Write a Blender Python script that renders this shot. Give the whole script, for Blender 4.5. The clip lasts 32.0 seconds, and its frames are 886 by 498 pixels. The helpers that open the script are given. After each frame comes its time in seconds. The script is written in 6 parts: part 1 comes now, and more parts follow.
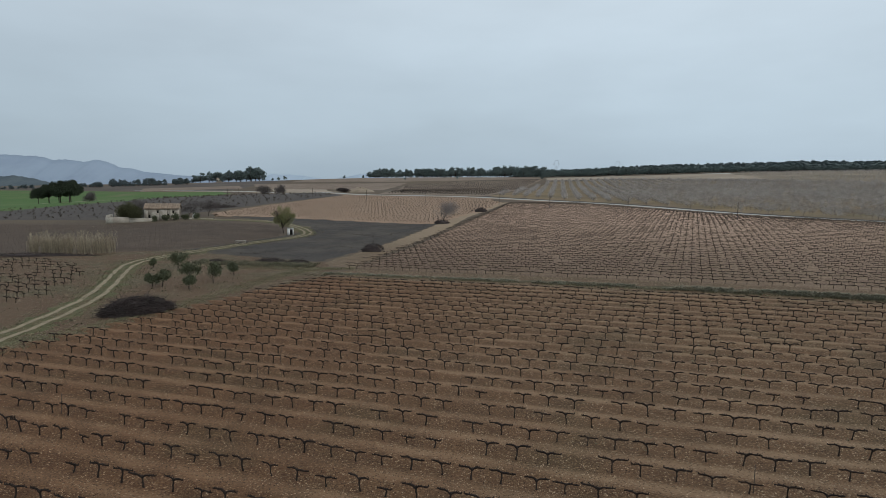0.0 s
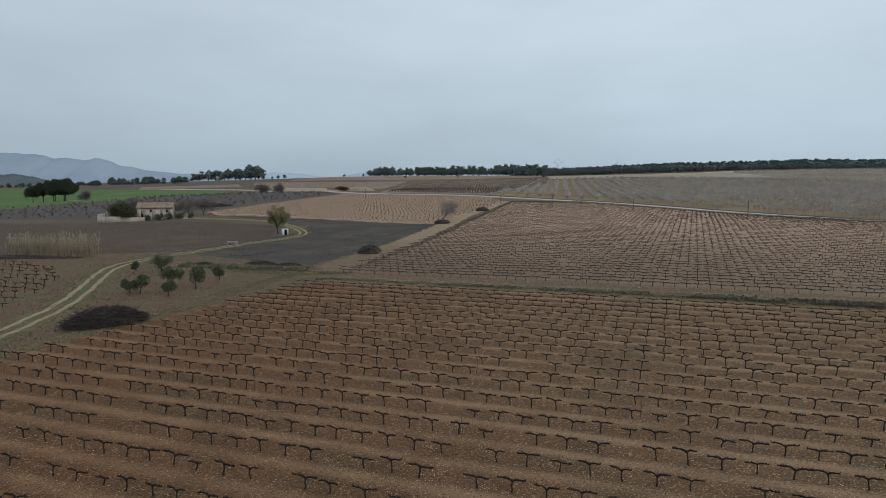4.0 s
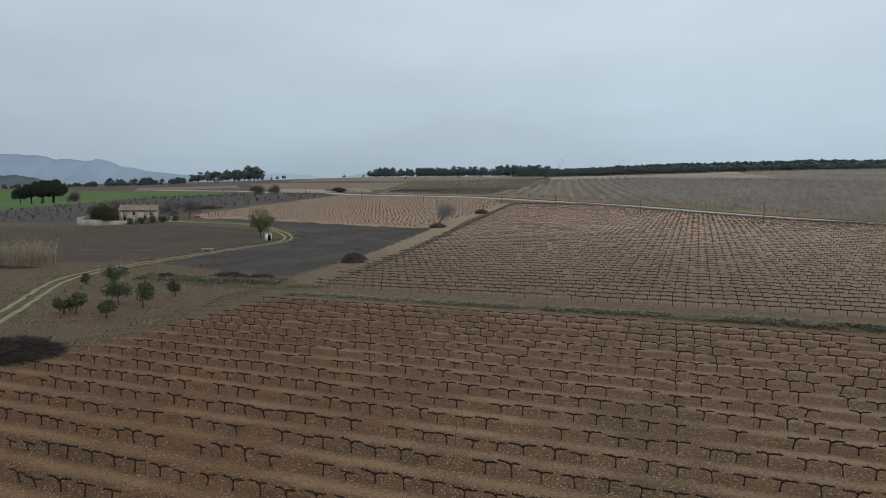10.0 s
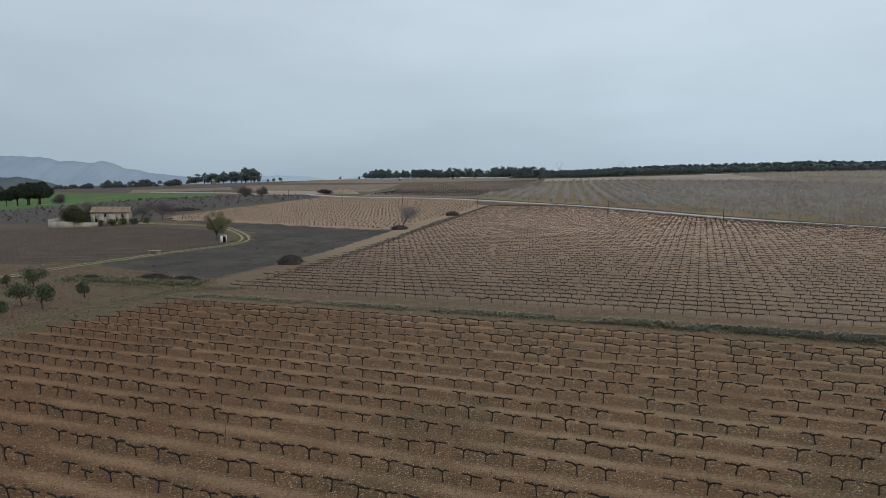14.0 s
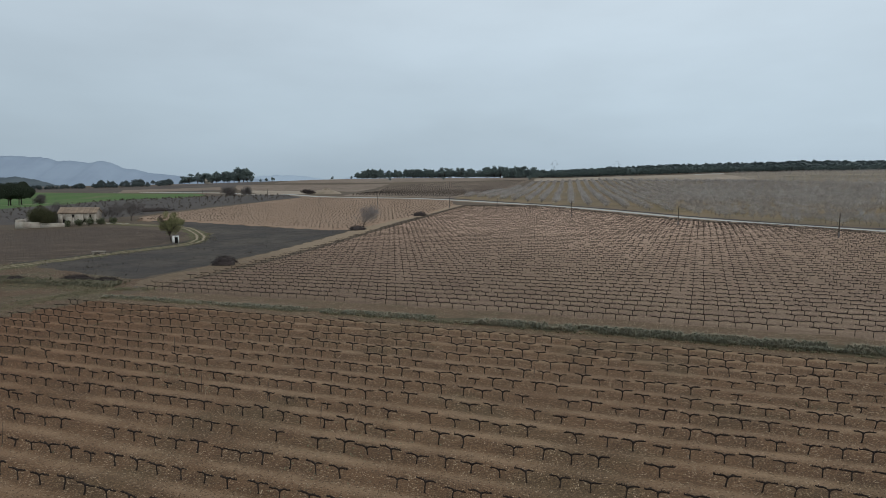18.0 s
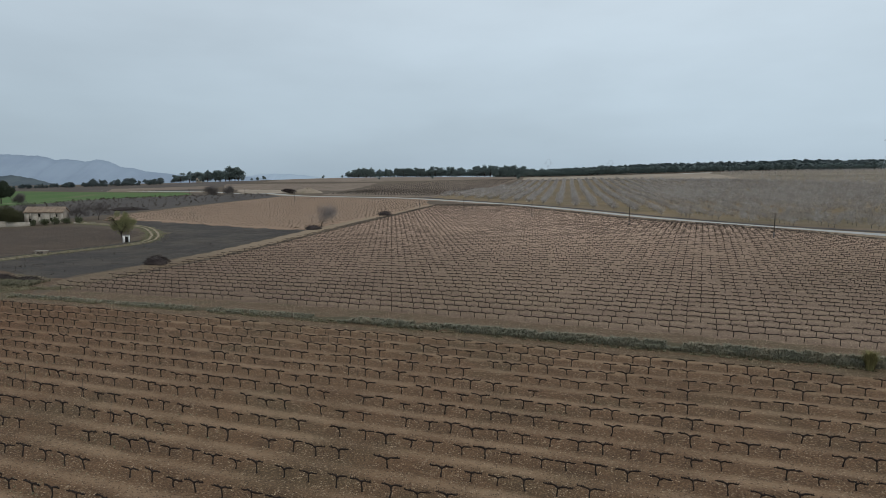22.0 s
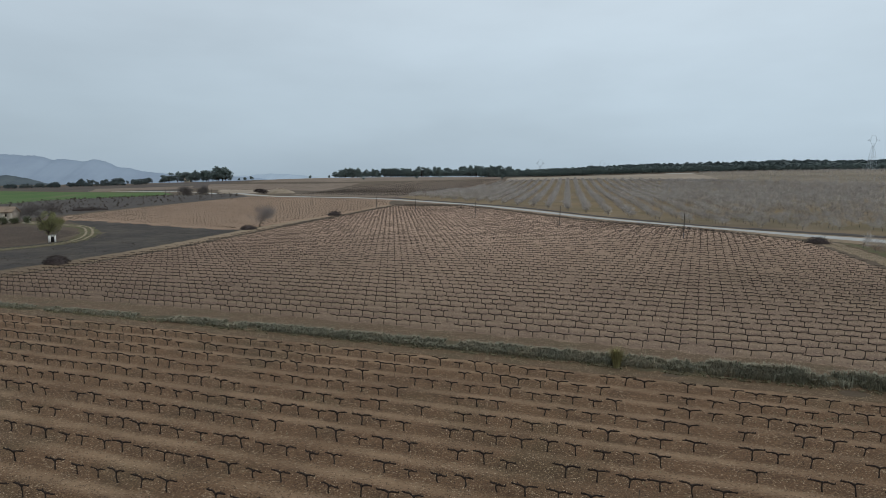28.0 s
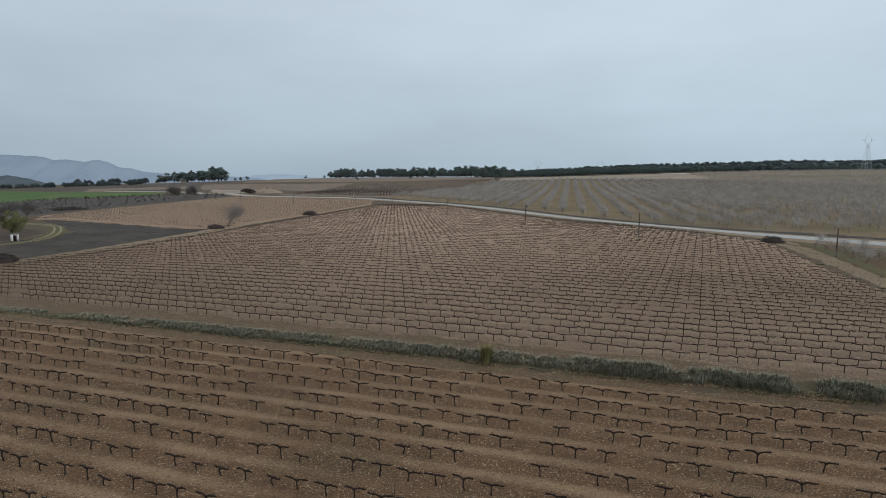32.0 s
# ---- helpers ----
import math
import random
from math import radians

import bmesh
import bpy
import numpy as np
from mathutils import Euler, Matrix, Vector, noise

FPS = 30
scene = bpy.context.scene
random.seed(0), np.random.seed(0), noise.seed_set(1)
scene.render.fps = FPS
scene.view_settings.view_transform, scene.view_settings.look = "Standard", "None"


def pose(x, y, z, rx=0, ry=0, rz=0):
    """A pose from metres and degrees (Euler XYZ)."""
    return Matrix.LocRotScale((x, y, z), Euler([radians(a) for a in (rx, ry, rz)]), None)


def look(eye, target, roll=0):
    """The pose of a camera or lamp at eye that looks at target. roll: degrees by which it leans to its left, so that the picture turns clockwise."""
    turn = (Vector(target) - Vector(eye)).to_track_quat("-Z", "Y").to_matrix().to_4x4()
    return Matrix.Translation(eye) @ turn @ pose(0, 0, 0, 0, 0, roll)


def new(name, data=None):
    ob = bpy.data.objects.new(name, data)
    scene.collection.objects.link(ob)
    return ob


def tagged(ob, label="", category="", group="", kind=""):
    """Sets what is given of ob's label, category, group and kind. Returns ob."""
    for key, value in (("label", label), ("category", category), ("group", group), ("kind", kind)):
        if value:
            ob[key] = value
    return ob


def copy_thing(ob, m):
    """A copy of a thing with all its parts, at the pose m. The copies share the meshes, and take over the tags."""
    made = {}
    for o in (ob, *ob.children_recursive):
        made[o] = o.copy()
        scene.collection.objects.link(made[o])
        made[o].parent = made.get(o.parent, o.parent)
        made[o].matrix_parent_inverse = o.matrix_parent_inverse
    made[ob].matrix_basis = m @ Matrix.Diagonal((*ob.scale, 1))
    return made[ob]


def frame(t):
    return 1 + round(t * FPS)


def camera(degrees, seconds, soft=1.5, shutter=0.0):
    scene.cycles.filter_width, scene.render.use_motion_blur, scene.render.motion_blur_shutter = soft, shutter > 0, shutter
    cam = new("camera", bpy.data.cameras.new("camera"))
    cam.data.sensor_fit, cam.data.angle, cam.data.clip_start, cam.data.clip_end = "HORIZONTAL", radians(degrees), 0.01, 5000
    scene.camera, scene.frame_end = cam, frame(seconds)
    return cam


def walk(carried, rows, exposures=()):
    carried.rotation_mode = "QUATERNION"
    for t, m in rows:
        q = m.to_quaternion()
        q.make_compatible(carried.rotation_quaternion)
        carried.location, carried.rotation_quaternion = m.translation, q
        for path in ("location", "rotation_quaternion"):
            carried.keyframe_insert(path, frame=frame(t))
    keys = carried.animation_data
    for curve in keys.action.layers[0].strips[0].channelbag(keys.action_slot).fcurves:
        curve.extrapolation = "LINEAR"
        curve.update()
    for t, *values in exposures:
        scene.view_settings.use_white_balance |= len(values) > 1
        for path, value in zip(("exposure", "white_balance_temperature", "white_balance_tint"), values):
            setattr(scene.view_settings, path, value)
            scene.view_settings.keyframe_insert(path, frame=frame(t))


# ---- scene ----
cam = camera(72, 32.0, soft=0.5)
PATH = [
    (0, (-0.53, 6.32, 15.29), (-2.80, 105.75, 4.87), 0.56),
    (1, (-0.57, 7.69, 15.33), (-2.89, 107.11, 4.81), 0.56),
    (2, (-0.60, 9.30, 15.36), (-2.95, 108.71, 4.76), 0.56),
    (3, (-0.59, 11.13, 15.36), (-2.96, 110.53, 4.71), 0.56),
    (4, (-0.51, 13.15, 15.37), (-2.91, 112.55, 4.69), 0.56),
    (5, (-0.40, 15.45, 15.36), (-2.84, 114.85, 4.69), 0.56),
    (6, (-0.35, 18.04, 15.37), (-2.82, 117.44, 4.75), 0.56),
    (7, (-0.38, 20.77, 15.39), (-2.90, 120.18, 4.83), 0.56),
    (8, (-0.41, 23.23, 15.43), (-2.97, 122.64, 4.91), 0.56),
    (9, (-0.04, 24.95, 15.50), (-2.68, 124.36, 4.97), 0.55),
    (10, (1.27, 25.81, 15.61), (-1.49, 125.21, 5.06), 0.54),
    (11, (3.79, 26.02, 15.70), (0.86, 125.42, 5.18), 0.53),
    (12, (7.31, 25.94, 15.77), (4.20, 125.34, 5.31), 0.52),
    (13, (11.33, 25.80, 15.80), (8.03, 125.21, 5.45), 0.51),
    (14, (15.38, 25.76, 15.84), (11.93, 125.17, 5.55), 0.51),
    (15, (19.22, 25.76, 15.91), (15.66, 125.17, 5.65), 0.50),
    (16, (22.79, 25.74, 16.02), (19.17, 125.14, 5.76), 0.49),
    (17, (26.16, 25.62, 16.16), (22.56, 125.03, 5.87), 0.49),
    (18, (29.52, 25.38, 16.32), (25.98, 124.78, 5.96), 0.48),
    (19, (33.04, 25.05, 16.49), (29.56, 124.44, 6.04), 0.48),
    (20, (36.74, 24.71, 16.64), (33.29, 124.10, 6.12), 0.48),
    (21, (40.54, 24.41, 16.76), (37.09, 123.79, 6.20), 0.49),
    (22, (44.37, 24.17, 16.85), (40.91, 123.55, 6.28), 0.50),
    (23, (48.18, 24.11, 16.90), (44.70, 123.49, 6.34), 0.50),
    (24, (51.94, 24.10, 16.92), (48.47, 123.49, 6.36), 0.51),
    (25, (55.65, 24.06, 16.94), (52.21, 123.45, 6.38), 0.52),
    (26, (59.28, 23.98, 17.02), (55.90, 123.36, 6.45), 0.52),
    (27, (62.85, 23.87, 17.13), (59.49, 123.25, 6.54), 0.53),
    (28, (66.30, 23.82, 17.15), (62.87, 123.20, 6.59), 0.53),
    (29, (69.62, 23.85, 17.08), (66.03, 123.23, 6.59), 0.54),
    (30, (72.77, 23.90, 17.01), (68.98, 123.28, 6.57), 0.54),
    (31, (75.65, 24.00, 16.95), (71.77, 123.37, 6.52), 0.54),
    (32, (78.18, 24.18, 16.90), (74.36, 123.55, 6.41), 0.54),
]
walk(cam, [(t, look(e, g, r)) for t, e, g, r in PATH])

# ---- world and sun: a bright overcast sky ----
world = bpy.data.worlds.new("world")
scene.world = world
world.use_nodes = True
wt = world.node_tree
wt.nodes.clear()
w_out = wt.nodes.new("ShaderNodeOutputWorld")
w_bg = wt.nodes.new("ShaderNodeBackground")
w_sky = wt.nodes.new("ShaderNodeTexSky")
w_sky.sky_type, w_sky.sun_disc = "NISHITA", False
w_sky.sun_elevation, w_sky.sun_rotation = radians(42), radians(120)
w_sky.dust_density = 4.0
w_gain = wt.nodes.new("ShaderNodeMix")
w_gain.data_type, w_gain.blend_type = "RGBA", "MULTIPLY"
w_gain.inputs[0].default_value = 1.0
w_gain.inputs[7].default_value = (0.09, 0.09, 0.09, 1)
w_tc = wt.nodes.new("ShaderNodeTexCoord")
w_sep = wt.nodes.new("ShaderNodeSeparateXYZ")
w_ramp = wt.nodes.new("ShaderNodeValToRGB")
w_ramp.color_ramp.elements[0].position, w_ramp.color_ramp.elements[0].color = 0.0, (0.40, 0.505, 0.60, 1)
w_ramp.color_ramp.elements[1].position, w_ramp.color_ramp.elements[1].color = 0.55, (0.66, 0.74, 0.79, 1)
el = w_ramp.color_ramp.elements.new(0.12)
el.color = (0.50, 0.61, 0.70, 1)
el = w_ramp.color_ramp.elements.new(0.28)
el.color = (0.585, 0.685, 0.765, 1)
w_map = wt.nodes.new("ShaderNodeMapping")
w_map.inputs["Scale"].default_value = (1.0, 1.0, 3.2)
w_noise = wt.nodes.new("ShaderNodeTexNoise")
w_noise.inputs["Scale"].default_value, w_noise.inputs["Detail"].default_value = 2.4, 5.0
w_noise.inputs["Roughness"].default_value = 0.5
w_cl = wt.nodes.new("ShaderNodeMapRange")
w_cl.inputs[1].default_value, w_cl.inputs[2].default_value = 0.3, 0.7
w_cl.inputs[3].default_value, w_cl.inputs[4].default_value = 0.93, 1.09
w_mul = wt.nodes.new("ShaderNodeMix")
w_mul.data_type, w_mul.blend_type = "RGBA", "MULTIPLY"
w_mul.inputs[0].default_value = 1.0
w_mix = wt.nodes.new("ShaderNodeMix")
w_mix.data_type = "RGBA"
w_mix.inputs[0].default_value = 0.88
wl = wt.links.new
wl(w_tc.outputs["Generated"], w_sep.inputs[0])
wl(w_sep.outputs["Z"], w_ramp.inputs[0])
wl(w_tc.outputs["Generated"], w_map.inputs[0])
wl(w_map.outputs[0], w_noise.inputs["Vector"])
wl(w_noise.outputs["Fac"], w_cl.inputs[0])
wl(w_ramp.outputs[0], w_mul.inputs[6])
wl(w_cl.outputs[0], w_mul.inputs[7])
wl(w_sky.outputs[0], w_gain.inputs[6])
wl(w_gain.outputs[2], w_mix.inputs[6])
w_side = wt.nodes.new("ShaderNodeMapRange")
w_side.inputs[1].default_value, w_side.inputs[2].default_value = -0.65, 0.75
w_side.inputs[3].default_value, w_side.inputs[4].default_value = 0.90, 1.16
w_mul2 = wt.nodes.new("ShaderNodeMix")
w_mul2.data_type, w_mul2.blend_type = "RGBA", "MULTIPLY"
w_mul2.inputs[0].default_value = 1.0
wl(w_sep.outputs["X"], w_side.inputs[0])
wl(w_mul.outputs[2], w_mul2.inputs[6])
wl(w_side.outputs[0], w_mul2.inputs[7])
wl(w_mul2.outputs[2], w_mix.inputs[7])
wl(w_mix.outputs[2], w_bg.inputs[0])
wl(w_bg.outputs[0], w_out.inputs[0])

sun_data = bpy.data.lights.new("sun", "SUN")
sun_data.energy, sun_data.angle, sun_data.color = 0.5, radians(25), (1.0, 0.96, 0.9)
sun = new("sun", sun_data)
sun.matrix_world = look((0, 0, 200), (-60, 60, 140))

rng = np.random.default_rng(7)


# ---- materials ----
def material(name, base, tones=(), rough=0.95, bump=0.0, bump_scale=20.0, extra=None, spec=0.2):
    """A rough natural surface: base colour with noise layers (colour, scale, low, high, amount) over it."""
    m = bpy.data.materials.new(name)
    m.use_nodes = True
    nt = m.node_tree
    b = nt.nodes["Principled BSDF"]
    b.inputs["Roughness"].default_value = rough
    b.inputs["Specular IOR Level"].default_value = spec
    geo = nt.nodes.new("ShaderNodeNewGeometry")
    last = nt.nodes.new("ShaderNodeRGB")
    last.outputs[0].default_value = (*base, 1)
    sock = last.outputs[0]
    for i, (col, scale, lo, hi, amount) in enumerate(tones):
        n = nt.nodes.new("ShaderNodeTexNoise")
        n.inputs["Scale"].default_value, n.inputs["Detail"].default_value = scale, 5.0
        n.inputs["Roughness"].default_value = 0.62
        off = nt.nodes.new("ShaderNodeVectorMath")
        off.inputs[1].default_value = (13.7 * i, 5.1 * i, 3.3 * i)
        nt.links.new(geo.outputs["Position"], off.inputs[0])
        nt.links.new(off.outputs[0], n.inputs["Vector"])
        r = nt.nodes.new("ShaderNodeMapRange")
        r.inputs[1].default_value, r.inputs[2].default_value = lo, hi
        r.inputs[3].default_value, r.inputs[4].default_value = 0.0, amount
        nt.links.new(n.outputs["Fac"], r.inputs[0])
        mx = nt.nodes.new("ShaderNodeMix")
        mx.data_type = "RGBA"
        mx.inputs[7].default_value = (*col, 1)
        nt.links.new(r.outputs[0], mx.inputs[0])
        nt.links.new(sock, mx.inputs[6])
        sock = mx.outputs[2]
    if extra:
        sock = extra(nt, geo, sock)
    nt.links.new(sock, b.inputs["Base Color"])
    if bump:
        n = nt.nodes.new("ShaderNodeTexNoise")
        n.inputs["Scale"].default_value, n.inputs["Detail"].default_value = bump_scale, 4.0
        nt.links.new(geo.outputs["Position"], n.inputs["Vector"])
        bp = nt.nodes.new("ShaderNodeBump")
        bp.inputs["Strength"].default_value, bp.inputs["Distance"].default_value = 0.8, bump
        nt.links.new(n.outputs["Fac"], bp.inputs["Height"])
        nt.links.new(bp.outputs[0], b.inputs["Normal"])
    return m


def vary(amount_dark, amount_light):
    """Light and dark variation from one loose piece to the next."""
    def add(nt, geo, sock):
        h = nt.nodes.new("ShaderNodeHueSaturation")
        r = nt.nodes.new("ShaderNodeMapRange")
        r.inputs[3].default_value, r.inputs[4].default_value = amount_dark, amount_light
        nt.links.new(geo.outputs["Random Per Island"], r.inputs[0])
        nt.links.new(r.outputs[0], h.inputs["Value"])
        nt.links.new(sock, h.inputs["Color"])
        return h.outputs[0]
    return add


def pebbles(size, share, tones, then=None):
    """Small stones bedded in the surface, each with a tone of its own."""
    def add(nt, geo, sock):
        if then:
            sock = then(nt, geo, sock)
        n = nt.nodes.new("ShaderNodeTexNoise")
        n.inputs["Scale"].default_value, n.inputs["Detail"].default_value = 1.1, 3.0
        nt.links.new(geo.outputs["Position"], n.inputs["Vector"])
        v = nt.nodes.new("ShaderNodeTexVoronoi")
        v.inputs["Scale"].default_value = 1.0 / size
        nt.links.new(geo.outputs["Position"], v.inputs["Vector"])
        near = nt.nodes.new("ShaderNodeMapRange")
        near.inputs[1].default_value, near.inputs[2].default_value = 0.42, 0.30
        nt.links.new(v.outputs["Distance"], near.inputs[0])
        sp = nt.nodes.new("ShaderNodeSeparateColor")
        nt.links.new(v.outputs["Color"], sp.inputs[0])
        ad = nt.nodes.new("ShaderNodeMath")
        nt.links.new(sp.outputs[0], ad.inputs[0])
        nt.links.new(n.outputs["Fac"], ad.inputs[1])
        pick = nt.nodes.new("ShaderNodeMapRange")
        pick.inputs[1].default_value, pick.inputs[2].default_value = 1.5 - share, 1.58 - share
        nt.links.new(ad.outputs[0], pick.inputs[0])
        k = nt.nodes.new("ShaderNodeMath")
        k.operation = "MULTIPLY"
        nt.links.new(near.outputs[0], k.inputs[0])
        nt.links.new(pick.outputs[0], k.inputs[1])
        ramp = nt.nodes.new("ShaderNodeValToRGB")
        ramp.color_ramp.elements[0].color = (*tones[0], 1)
        ramp.color_ramp.elements[1].color = (*tones[1], 1)
        nt.links.new(sp.outputs[1], ramp.inputs[0])
        mx = nt.nodes.new("ShaderNodeMix")
        mx.data_type = "RGBA"
        nt.links.new(k.outputs[0], mx.inputs[0])
        nt.links.new(sock, mx.inputs[6])
        nt.links.new(ramp.outputs[0], mx.inputs[7])
        return mx.outputs[2]
    return add


def west_tint(x0, x1, tint, then):
    """Darkens and reddens towards the west: redder soil in front, painted vignetting on soil_back."""
    def add(nt, geo, sock):
        sp = nt.nodes.new("ShaderNodeSeparateXYZ")
        nt.links.new(geo.outputs["Position"], sp.inputs[0])
        r = nt.nodes.new("ShaderNodeMapRange")
        r.interpolation_type = "SMOOTHSTEP"
        r.inputs[1].default_value, r.inputs[2].default_value = x1, x0
        nt.links.new(sp.outputs["X"], r.inputs[0])
        mx = nt.nodes.new("ShaderNodeMix")
        mx.data_type, mx.blend_type = "RGBA", "MULTIPLY"
        mx.inputs[7].default_value = (*tint, 1)
        nt.links.new(r.outputs[0], mx.inputs[0])
        nt.links.new(then(nt, geo, sock), mx.inputs[6])
        return mx.outputs[2]
    return add


def stripes(nx, ny, pitch, phase, col, amount, soft=0.2, wave=0.8, then=None):
    """Bands of another soil that follow the planted rows."""
    def add(nt, geo, sock):
        if then:
            sock = then(nt, geo, sock)
        d = nt.nodes.new("ShaderNodeVectorMath")
        d.operation = "DOT_PRODUCT"
        d.inputs[1].default_value = (nx, ny, 0)
        nt.links.new(geo.outputs["Position"], d.inputs[0])
        n = nt.nodes.new("ShaderNodeTexNoise")
        n.inputs["Scale"].default_value, n.inputs["Detail"].default_value = 0.5, 5.0
        nt.links.new(geo.outputs["Position"], n.inputs["Vector"])
        a = nt.nodes.new("ShaderNodeMath")
        a.operation = "MULTIPLY_ADD"
        a.inputs[1].default_value = wave
        nt.links.new(n.outputs["Fac"], a.inputs[0])
        nt.links.new(d.outputs["Value"], a.inputs[2])
        s = nt.nodes.new("ShaderNodeMath")
        s.operation = "MULTIPLY_ADD"
        s.inputs[1].default_value, s.inputs[2].default_value = 2 * math.pi / pitch, -2 * math.pi * (phase + wave / 2) / pitch
        nt.links.new(a.outputs[0], s.inputs[0])
        c = nt.nodes.new("ShaderNodeMath")
        c.operation = "COSINE"
        nt.links.new(s.outputs[0], c.inputs[0])
        n2 = nt.nodes.new("ShaderNodeTexNoise")
        n2.inputs["Scale"].default_value, n2.inputs["Detail"].default_value = 0.12, 4.0
        nt.links.new(geo.outputs["Position"], n2.inputs["Vector"])
        r = nt.nodes.new("ShaderNodeMapRange")
        r.inputs[1].default_value, r.inputs[2].default_value = soft - 0.6, 1.0
        r.inputs[3].default_value, r.inputs[4].default_value = 0.0, amount
        nt.links.new(c.outputs[0], r.inputs[0])
        r2 = nt.nodes.new("ShaderNodeMapRange")
        r2.inputs[1].default_value, r2.inputs[2].default_value = 0.35, 0.6
        r2.inputs[3].default_value, r2.inputs[4].default_value = 0.12, 1.0
        nt.links.new(n2.outputs["Fac"], r2.inputs[0])
        k = nt.nodes.new("ShaderNodeMath")
        k.operation = "MULTIPLY"
        nt.links.new(r.outputs[0], k.inputs[0])
        nt.links.new(r2.outputs[0], k.inputs[1])
        mx = nt.nodes.new("ShaderNodeMix")
        mx.data_type = "RGBA"
        mx.inputs[7].default_value = (*col, 1)
        nt.links.new(k.outputs[0], mx.inputs[0])
        nt.links.new(sock, mx.inputs[6])
        return mx.outputs[2]
    return add



def paler_with_y(y0, y1, col, amount, then):
    """Mixes a paler colour in with growing y."""
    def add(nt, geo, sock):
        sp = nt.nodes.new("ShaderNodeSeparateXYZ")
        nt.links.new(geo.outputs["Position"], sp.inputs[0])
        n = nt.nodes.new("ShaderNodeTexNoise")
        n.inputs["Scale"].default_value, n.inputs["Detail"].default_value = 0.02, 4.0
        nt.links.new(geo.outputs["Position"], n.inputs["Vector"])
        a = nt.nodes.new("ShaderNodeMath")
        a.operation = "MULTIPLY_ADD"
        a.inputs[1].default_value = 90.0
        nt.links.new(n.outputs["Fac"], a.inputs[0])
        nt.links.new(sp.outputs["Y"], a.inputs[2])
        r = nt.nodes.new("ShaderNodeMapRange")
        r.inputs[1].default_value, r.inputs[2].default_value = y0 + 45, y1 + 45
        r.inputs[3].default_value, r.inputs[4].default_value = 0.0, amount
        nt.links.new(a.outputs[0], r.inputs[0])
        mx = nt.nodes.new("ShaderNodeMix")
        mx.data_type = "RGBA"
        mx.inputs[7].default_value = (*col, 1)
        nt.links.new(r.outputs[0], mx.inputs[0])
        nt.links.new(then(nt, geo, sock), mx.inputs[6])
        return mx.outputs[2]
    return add


